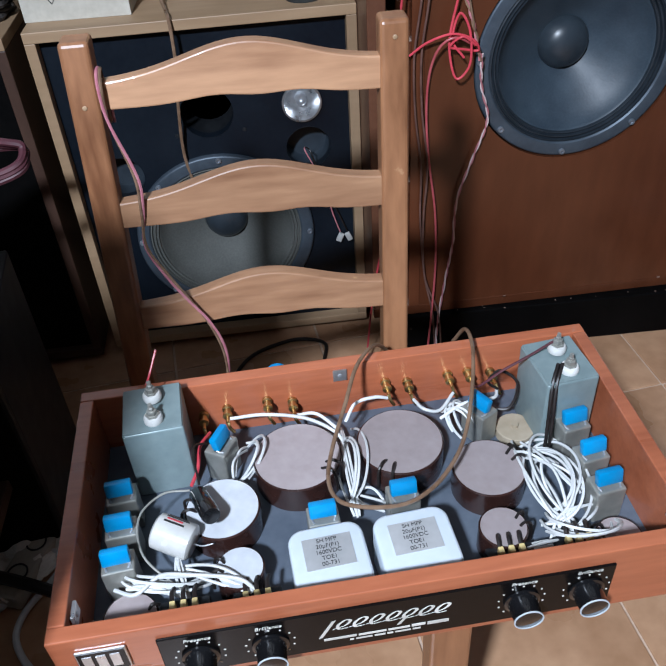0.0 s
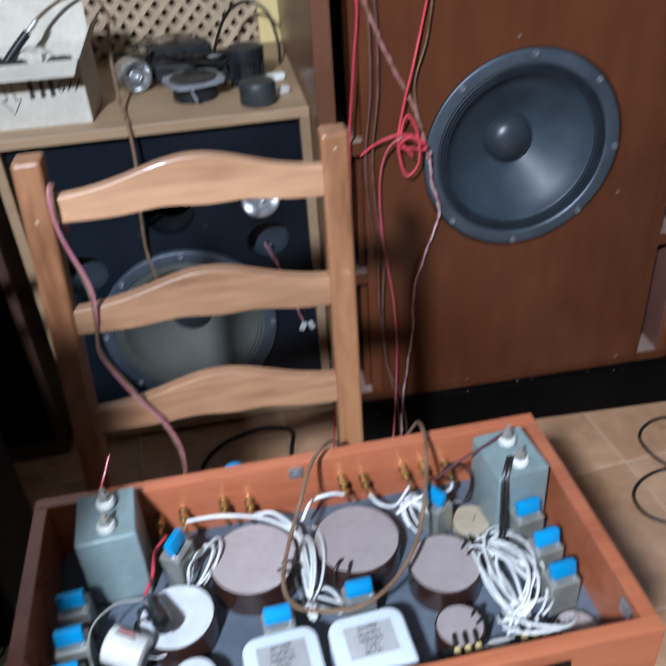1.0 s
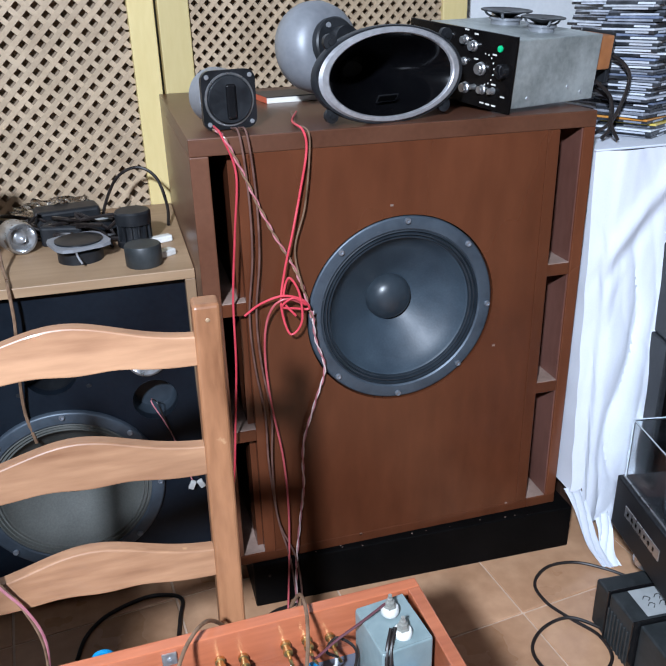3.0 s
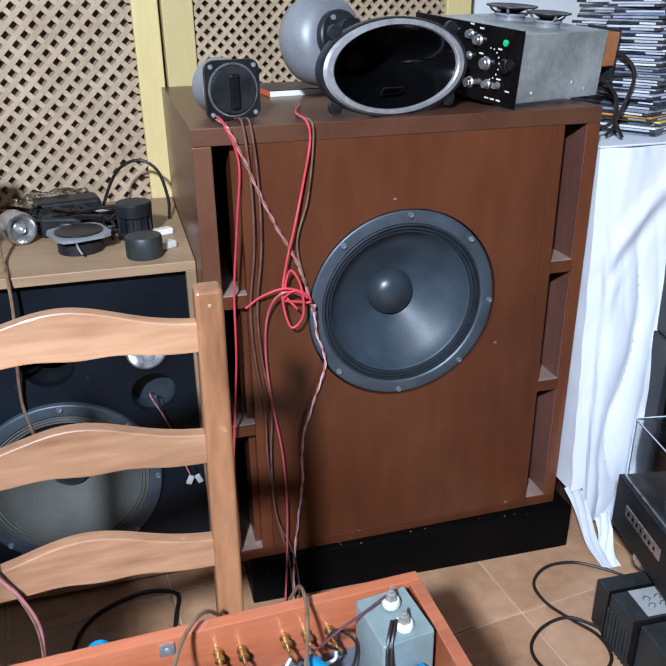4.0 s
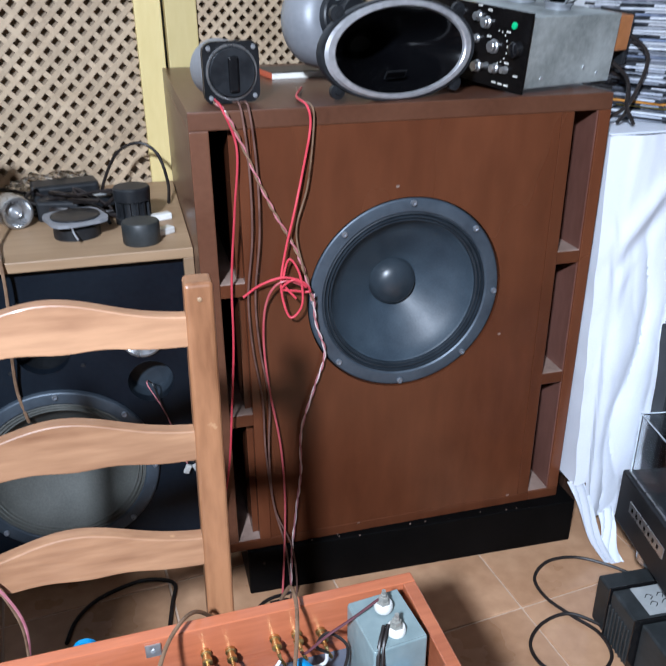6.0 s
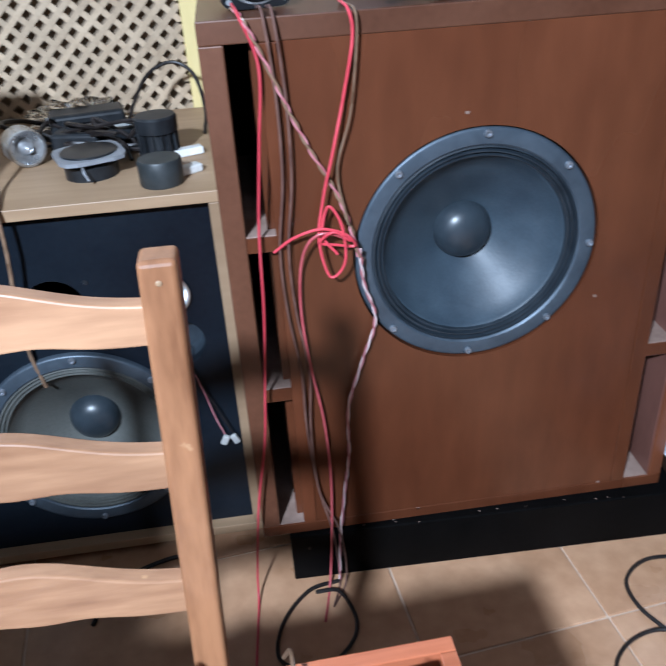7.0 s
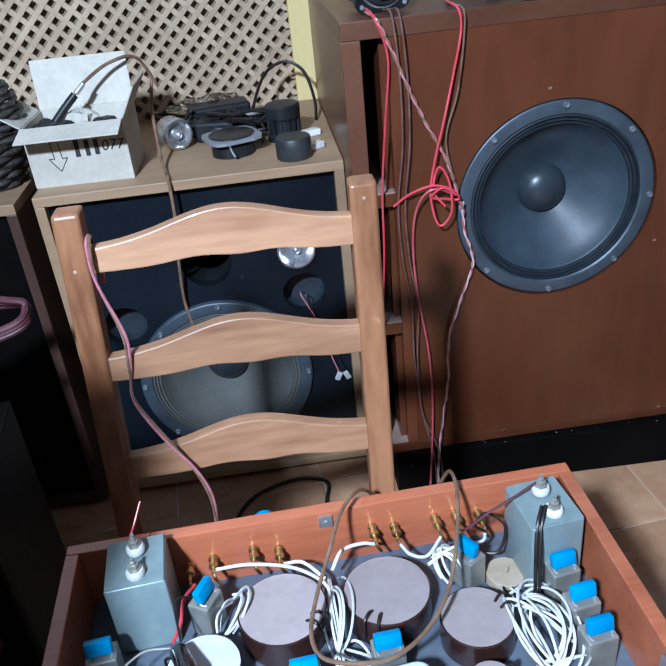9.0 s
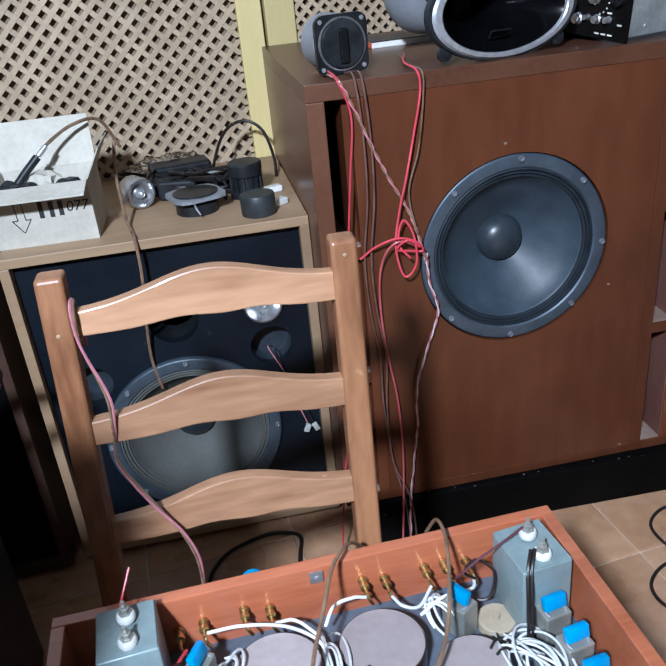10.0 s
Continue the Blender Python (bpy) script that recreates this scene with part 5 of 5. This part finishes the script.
for k in range(14):
    a = 2 * math.pi * k / 14
    part("rib", box(0.029, 0.036, -0.002, 0.002, 0.014, 0.046, 0, 2, pose(0, 0, 0, 0, 0, math.degrees(a))), M_plastic, up)
for x, y, r in ((-0.44, 0.32, 20), (-0.44, 0.215, 35), (-0.492, 0.255, 80)):
    tagged(part("white_connector", box(-0.028, 0.028, -0.011, 0.011, 0, 0.014, 0.003), M_ceramic, None, "", False, pose(x, y, MT + 0.0, 0, 0, r)), "white plastic connector lying among the drivers", "connector")
for x, y, r, w in ((-0.635, 0.385, -14, 0.045), (-0.555, 0.4, 24, 0.04)):
    plug = thing("plug_adapter", "black plug-in mains adapter lying among cables", "adapter", pose(x, y, MT, 0, 0, r), "plug-in adapters")
    part("body", box(-w, w, -0.028, 0.028, 0, 0.045, 0.007, 3), M_plastic, plug)
    part("rating_label", box(-w * 0.6, w * 0.5, -0.015, 0.017, 0.045, 0.0456), M_tag if r > 0 else M_gloss_black, plug)
heap = thing("black_adapter", "black adapter half buried in a heap of cables", "adapter", pose(-0.63, 0.475, MT, 0, 0, 10))
part("body", box(-0.07, 0.07, -0.035, 0.035, 0, 0.06, 0.008, 3), M_plastic, heap)
part("label_plate", box(-0.03, 0.03, -0.0362, -0.0348, 0.02, 0.045), M_gloss_black, heap)
for k in range(9):
    x, y = rng.uniform(-0.7, -0.52), rng.uniform(0.35, 0.47)
    cb = thing("tangled_cable", "thin black cable tangled on the monitor top", "cable", None, "tangled black cables")
    pts = [(x + rng.uniform(-0.08, 0.08), y + rng.uniform(-0.06, 0.06), MT + 0.005 + (rng.uniform(0.0, 0.06) if 0 < j < 5 else 0)) for j in range(6)]
    part("cable", tube(pts, rng.uniform(0.0025, 0.0045), 6, 6), M_dark_wire, cb, "", True)
ar = thing("arched_cable", "brown cable standing in an arch behind the drivers", "cable")
part("cable", tube([(-0.56, 0.45, MT + 0.004), (-0.545, 0.5, MT + 0.05), (-0.51, 0.55, MT + 0.1), (-0.46, 0.57, MT + 0.115), (-0.42, 0.55, MT + 0.09), (-0.405, 0.5, MT + 0.035), (-0.41, 0.44, MT + 0.004)], 0.0038, 7), M_dark_wire, ar, "", True)
bm = bmesh.new()
bmesh.ops.create_icosphere(bm, subdivisions=4, radius=0.05)
for v in bm.verts:
    v.co *= 1 + 0.5 * noise.noise(v.co * 70) + 0.25 * noise.noise(v.co * 160)
    v.co.x *= 1.7
    v.co.z = max(v.co.z * 0.7, -0.03)
bm.transform(pose(-0.66, 0.53, MT + 0.031))
tagged(part("plastic_bag", bm, glassy("clear_film", (0.9, 0.9, 0.88), 0.15)), "crumpled clear plastic bag on the monitor top", "bag")

# drivers and details of the monitor's baffle
tw = part("horn_tweeter", lathe([(0.033, 0.004), (0.04, 0.004), (0.04, 0.008), (0.036, 0.009), (0.028, -0.004), (0.018, -0.018), (0.01, -0.022)], 48), M_alu, mon, "polished ring tweeter", True, pose(-0.5, BY, 0.576) @ FACING)
part("bullet", lathe([(0.012, -0.024), (0.012, -0.008), (0.007, 0.004), (0, 0.008)], 24), M_steel, tw, "", True)
for x, z, r in ((-0.493, 0.476, 0.0465), (-0.885, 0.449, 0.0465), (-0.69, 0.572, 0.0525)):
    if r > 0.05:
        part("port_tube", lathe([(r, 0.001), (r, -0.09), (r + 0.002, -0.09), (r + 0.002, -0.0205)], 40), M_plastic, mon, "open port tube", True, pose(x, BY, z) @ FACING)
    else:
        part("port_cup", lathe([(r, 0.001), (r, -0.05), (r - 0.004, -0.056), (0, -0.057)], 40), M_pleat, mon, "shallow grey cup behind the hole", True, pose(x, BY, z) @ FACING)
for x, z in ((-0.62, 0.53), (-0.756, 0.53), (-0.75, 0.615), (-0.63, 0.615)):
    part("baffle_screw", lathe([(0.005, 0), (0.004, 0.002), (0, 0.0025)], 10), M_plastic, mon, "", False, pose(x, BY, z) @ FACING)
pw = thing("loose_lead", "thin red and black leads with white plugs hanging from a hole", "cable")
for k, m_ in ((0, M_pink_wire), (1, M_dark_wire)):
    part("lead", tube([(-0.5, 0.16, 0.47), (-0.5 + 0.01 * k, 0.135, 0.47), (-0.47, 0.13, 0.4), (-0.452 + 0.012 * k, 0.13, 0.32), (-0.438 + 0.016 * k, 0.132, 0.27)], 0.0015, 6), m_, pw, "", True)
    part("plug", box(-0.006, 0.006, -0.004, 0.004, -0.012, 0.008, 0.001, 1, pose(-0.438 + 0.018 * k, 0.132, 0.258, 0, 25 * (1 - 2 * k), 0)), M_ceramic, pw, "white plug")

# ---- wires over the big cabinet ----


def cable(label, pts, r, material, twist=0, other=None):
    c = thing("speaker_wire", label, "cable", None, "speaker wires")
    if not twist:
        part("wire", tube(pts, r, 8), material, c, "", True)
        return c
    line = glide(pts, 10)
    for k in (0, 1):
        q = []
        for i, p in enumerate(line):
            a = i * twist + math.pi * k
            q.append(p + Vector((math.cos(a), 0.6 * math.sin(a), 0.3 * math.sin(a))) * r)
        part("strand", tube(q, r, 6, 2), material if k == 0 else other, c, "", True)
    return c


YW = -0.012
cable("red wire hanging down the front of the cabinet", [(-0.335, 0.03, 1.045), (-0.328, -0.008, 1.034), (-0.309, YW, 0.97), (-0.319, YW, 0.866), (-0.332, YW, 0.74), (-0.338, YW - 0.01, 0.612), (-0.35, YW - 0.01, 0.474), (-0.362, YW - 0.01, 0.357), (-0.387, YW - 0.012, 0.215), (-0.405, -0.028, 0.06), (-0.41, -0.06, 0.006), (-0.42, -0.18, 0.006), (-0.43, -0.3, 0.006)], 0.0022, M_red_wire)
cable("twisted pink and brown wire slanting across the cabinet", [(-0.335, 0.03, 1.04), (-0.325, -0.008, 1.032), (-0.303, YW, 0.984), (-0.276, YW, 0.916), (-0.248, YW, 0.853), (-0.218, YW, 0.795), (-0.199, YW, 0.743), (-0.187, YW - 0.008, 0.687)], 0.0019, M_pink_wire, 0.85, M_brown_wire)
cable("red wire from the horn, knotted half way down", [(-0.15, 0.2, 1.036), (-0.19, 0.06, 1.04), (-0.187, -0.008, 1.034), (-0.183, YW, 1.0), (-0.198, YW, 0.926), (-0.218, YW - 0.008, 0.851), (-0.235, YW - 0.01, 0.788), (-0.246, YW - 0.014, 0.723), (-0.233, YW - 0.02, 0.665), (-0.21, YW - 0.024, 0.689), (-0.212, YW - 0.02, 0.745), (-0.23, YW - 0.016, 0.775), (-0.24, YW - 0.012, 0.73), (-0.22, YW - 0.02, 0.7)], 0.0022, M_red_wire)
cable("brown wire hanging beside the red one", [(-0.16, 0.2, 1.036), (-0.185, 0.05, 1.036), (-0.178, -0.008, 1.032), (-0.178, YW, 0.99), (-0.19, YW, 0.9), (-0.212, YW, 0.82), (-0.2, YW - 0.006, 0.74)], 0.0018, M_brown_wire)
cable("red wire with a bare end tied in the knot", [(-0.313, YW, 0.705), (-0.283, YW - 0.008, 0.728), (-0.243, YW - 0.02, 0.743), (-0.207, YW - 0.02, 0.731), (-0.193, YW - 0.014, 0.709), (-0.219, YW - 0.012, 0.712), (-0.245, YW - 0.016, 0.72), (-0.225, YW - 0.024, 0.738), (-0.2, YW - 0.02, 0.72)], 0.0022, M_red_wire)
cable("red wire running from the knot to the floor", [(-0.199, YW - 0.01, 0.716), (-0.235, YW - 0.02, 0.736), (-0.262, YW - 0.014, 0.72), (-0.276, YW, 0.67), (-0.28, YW, 0.596), (-0.273, YW, 0.502), (-0.257, YW, 0.382), (-0.252, YW, 0.255), (-0.258, -0.016, 0.122), (-0.27, -0.035, 0.008), (-0.29, -0.12, 0.006)], 0.0023, M_dull_red_wire)
for off in (0.0, 0.013):
    cable("brown wire hanging straight down the cabinet front", [(-0.302 + off, 0.05, 1.037), (-0.298 + off, -0.008, 1.034), (-0.29 + off, YW, 0.932), (-0.291 + off, YW, 0.817), (-0.304 + off, YW, 0.704), (-0.301 + off, YW, 0.599), (-0.288 + off, YW, 0.485), (-0.287 + off / 2, YW, 0.367), (-0.275, YW, 0.227), (-0.255 + off, -0.016, 0.12), (-0.25 + off, -0.03, 0.008), (-0.27, -0.09, 0.006)], 0.002, M_rust_wire)
cable("twisted white and pink wire from the woofer edge", [(-0.185, YW - 0.008, 0.7), (-0.179, YW, 0.637), (-0.163, YW, 0.571), (-0.185, YW, 0.499), (-0.213, YW, 0.405), (-0.217, YW, 0.302), (-0.228, YW, 0.218), (-0.242, -0.016, 0.107), (-0.25, -0.03, 0.008)], 0.0016, M_pale_wire, 0.9, M_pink_wire)
cable("dark cable looped on the floor under the cabinet", [(-0.25, -0.03, 0.006), (-0.313, -0.045, 0.006), (-0.368, -0.112, 0.006), (-0.378, -0.188, 0.006), (-0.309, -0.215, 0.006), (-0.253, -0.178, 0.006), (-0.233, -0.126, 0.006), (-0.255, -0.06, 0.01), (-0.3, -0.05, 0.006)], 0.0038, M_dark_wire)
cable("pink and grey wire hanging over the chair rails", [(-0.757, -0.44, 0.82), (-0.754, -0.452, 0.87), (-0.752, -0.47, 0.896), (-0.752, -0.492, 0.885), (-0.75, -0.5, 0.845), (-0.733, -0.51, 0.78), (-0.735, -0.512, 0.735), (-0.74, -0.515, 0.69), (-0.722, -0.528, 0.655), (-0.7, -0.538, 0.62), (-0.678, -0.545, 0.583), (-0.665, -0.55, 0.534), (-0.668, -0.56, 0.47), (-0.67, -0.565, 0.45)], 0.0019, M_mauve_wire, 0.12, M_brown_wire)
cable("dark cable curving on the floor behind the chair", [(-0.72, -0.05, 0.005), (-0.702, 0.011, 0.005), (-0.658, 0.06, 0.005), (-0.58, 0.09, 0.005), (-0.527, 0.085, 0.005), (-0.495, 0.06, 0.005), (-0.505, 0.0, 0.005), (-0.52, -0.1, 0.005)], 0.0045, M_dark_wire)
tagged(part("blue_clip", lathe([(0.011, -0.003), (0.015, -0.003), (0.015, 0.003), (0.011, 0.003), (0.011, -0.003)], 24), M_blue, None, "", True, pose(-0.6, -0.565, 0.5, 90, 0, 0)), "blue plastic ring clip behind the box", "clip")

# ---- dim things at the left ----
bk = thing("wicker_basket", "dark woven basket on the second monitor", "basket", pose(-1.12, 0.25, MT))
for k in range(18):
    z = 0.008 + 0.0115 * k
    r = 0.085 + 0.03 * math.sin(k / 17 * math.pi)
    pts = [((r + 0.005 * math.sin(9 * a + math.pi * (k % 2))) * math.cos(a), (r + 0.005 * math.sin(9 * a + math.pi * (k % 2))) * math.sin(a), z) for a in [2 * math.pi * i / 36 for i in range(37)]]
    part("weave_band", tube(pts, 0.0062, 6, 2), M_wicker, bk)
coilw = thing("cable_coil", "thick pink cable bundle hanging at the side, darkened as if in shade", "cable")
for k in range(3):
    part("cable", tube([(-1.2, -0.28, 0.66 + 0.014 * k), (-1.05, -0.2, 0.685 + 0.012 * k), (-0.96, -0.19 - 0.01 * k, 0.69 + 0.008 * k), (-0.945, -0.215, 0.68 + 0.008 * k), (-0.96, -0.24, 0.668 + 0.006 * k), (-1.05, -0.26, 0.65 + 0.006 * k), (-1.2, -0.32, 0.63)], 0.006, 8), M_plum, coilw, "", True)
case = thing("equipment_case", "black equipment case standing in the shade", "case", pose(-1.06, -0.12, 0, 0, 0, 6))
part("body", box(-0.45, 0, -0.3, 0, 0, 0.47, 0.005), M_plastic, case)
part("front", box(-0.44, -0.01, -0.304, -0.3, 0.02, 0.45, 0.002), M_black_paint, case)
stool = thing("dark_stool", "dark-stained wooden stool with turned legs in the shade", "stool", pose(-1.18, -0.42, 0))
part("seat", box(-0.2, 0.12, -0.5, 0.25, 0.6, 0.64, 0.006), M_dark_wood, stool)
for x, y in ((0.09, 0.2), (0.09, -0.45), (-0.17, 0.2), (-0.17, -0.45)):
    part("leg", lathe([(0, 0), (0.016, 0), (0.02, 0.05), (0.026, 0.12), (0.018, 0.16), (0.028, 0.2), (0.03, 0.32), (0.018, 0.38), (0.026, 0.42), (0.026, 0.6), (0, 0.6)], 20, pose(x, y, 0)), M_dark_wood, stool, "", True)
for x in (0.09, -0.17):
    part("stretcher", box(x - 0.011, x + 0.011, -0.44, 0.19, 0.18, 0.205, 0.003), M_dark_wood, stool)
for pts, r, mt, lb in ((((-1.3, -0.5, 0.01), (-1.12, -0.42, 0.02), (-1.0, -0.5, 0.01), (-0.96, -0.62, 0.01), (-1.02, -0.74, 0.008)), 0.007, M_white_wire, "white cable curling on the dim floor"),
                       (((-1.25, -0.3, 0.008), (-1.12, -0.36, 0.03), (-1.1, -0.5, 0.01), (-1.2, -0.6, 0.008)), 0.006, M_white_wire, "white cable curling on the dim floor"),
                       (((-1.3, -0.45, 0.05), (-1.1, -0.52, 0.05), (-0.9, -0.6, 0.02)), 0.011, M_dark_wire, "thick black cable on the dim floor"),
                       (((-1.2, -0.2, 0.008), (-1.05, -0.3, 0.02), (-1.0, -0.42, 0.02), (-0.95, -0.4, 0.008)), 0.005, M_dark_wire, "thin black cable on the dim floor")):
    c = thing("floor_cable", lb, "cable", None, "cables on the dim floor")
    part("cable", tube(pts, r, 8), mt, c, "", True)
for x, y, w, d, turn, lift in ((-1.12, -0.36, 0.105, 0.15, 25, 0.0), (-1.08, -0.45, 0.09, 0.12, -30, 0.006), (-1.15, -0.47, 0.1, 0.14, 60, 0.003)):
    bm = bmesh.new()
    bmesh.ops.create_grid(bm, x_segments=14, y_segments=14, size=0.5)
    for v in bm.verts:
        c = v.co.copy()
        v.co = Vector((c.x * w, c.y * d, 0.004 + lift + 0.05 * abs(noise.noise((c.x * 2.2 + x * 9, c.y * 2.2, y * 7))) + 0.012 * abs(noise.noise((c.x * 7, c.y * 7, x * 5)))))
    fold = bmesh.ops.extrude_face_region(bm, geom=bm.faces[:])
    bmesh.ops.translate(bm, vec=(0, 0, 0.0012), verts=[v for v in fold["geom"] if isinstance(v, bmesh.types.BMVert)])
    tagged(part("crumpled_paper", bm, M_paper, None, "", False, pose(x, y, 0, 0, 0, turn)), "crumpled white paper lying on the dim floor", "paper", "papers on the dim floor")
bow = thing("floor_cable", "white cable bowing across the dim floor beside the chair", "cable", None, "cables on the dim floor")
part("cable", tube([(-1.02, -0.48, 0.03), (-1.057, -0.516, 0.012), (-1.086, -0.558, 0.01), (-1.093, -0.604, 0.01), (-1.068, -0.652, 0.01), (-1.02, -0.7, 0.01)], 0.006, 8), M_white_wire, bow, "", True)
strip = thing("power_strip", "pale plastic power strip lying among cables", "power strip", pose(-1.07, -0.4, 0, 0, 0, 70))
part("body", box(-0.15, 0.15, -0.028, 0.028, 0, 0.035, 0.006), M_card, strip)
for k in range(4):
    part("socket", lathe([(0.019, 0.035), (0.019, 0.0365), (0.016, 0.0365), (0.015, 0.02), (0, 0.02)], 20, pose(-0.1 + 0.065 * k, 0, 0)), M_plastic, strip)

# ---- floor tiles ----
TILES = pose(0.22, -0.197, 0, 0, 0, 6.2)
pitch, gap = 0.347, 0.005
tm = bpy.data.meshes.new("tile")
bm = box(gap / 2, pitch - gap / 2, gap / 2, pitch - gap / 2, -0.006, 0.0, 0.0012, 1)
bm.to_mesh(tm)
bm.free()
tm.materials.append(M_tile)
for i in range(-10, 10):
    for j in range(-13, 6):
        c = TILES @ Vector((pitch * (i + 0.5), pitch * (j + 0.5), 0))
        if -2.9 < c.x < 2.85 and -3.85 < c.y < 0.75 + 0.096 * (c.x + 0.45) - 0.05:
            ob = new("tile", tm)
            ob.parent = floor
            ob.matrix_basis = TILES @ pose(pitch * i, pitch * j, rng.uniform(-0.0004, 0.0004))
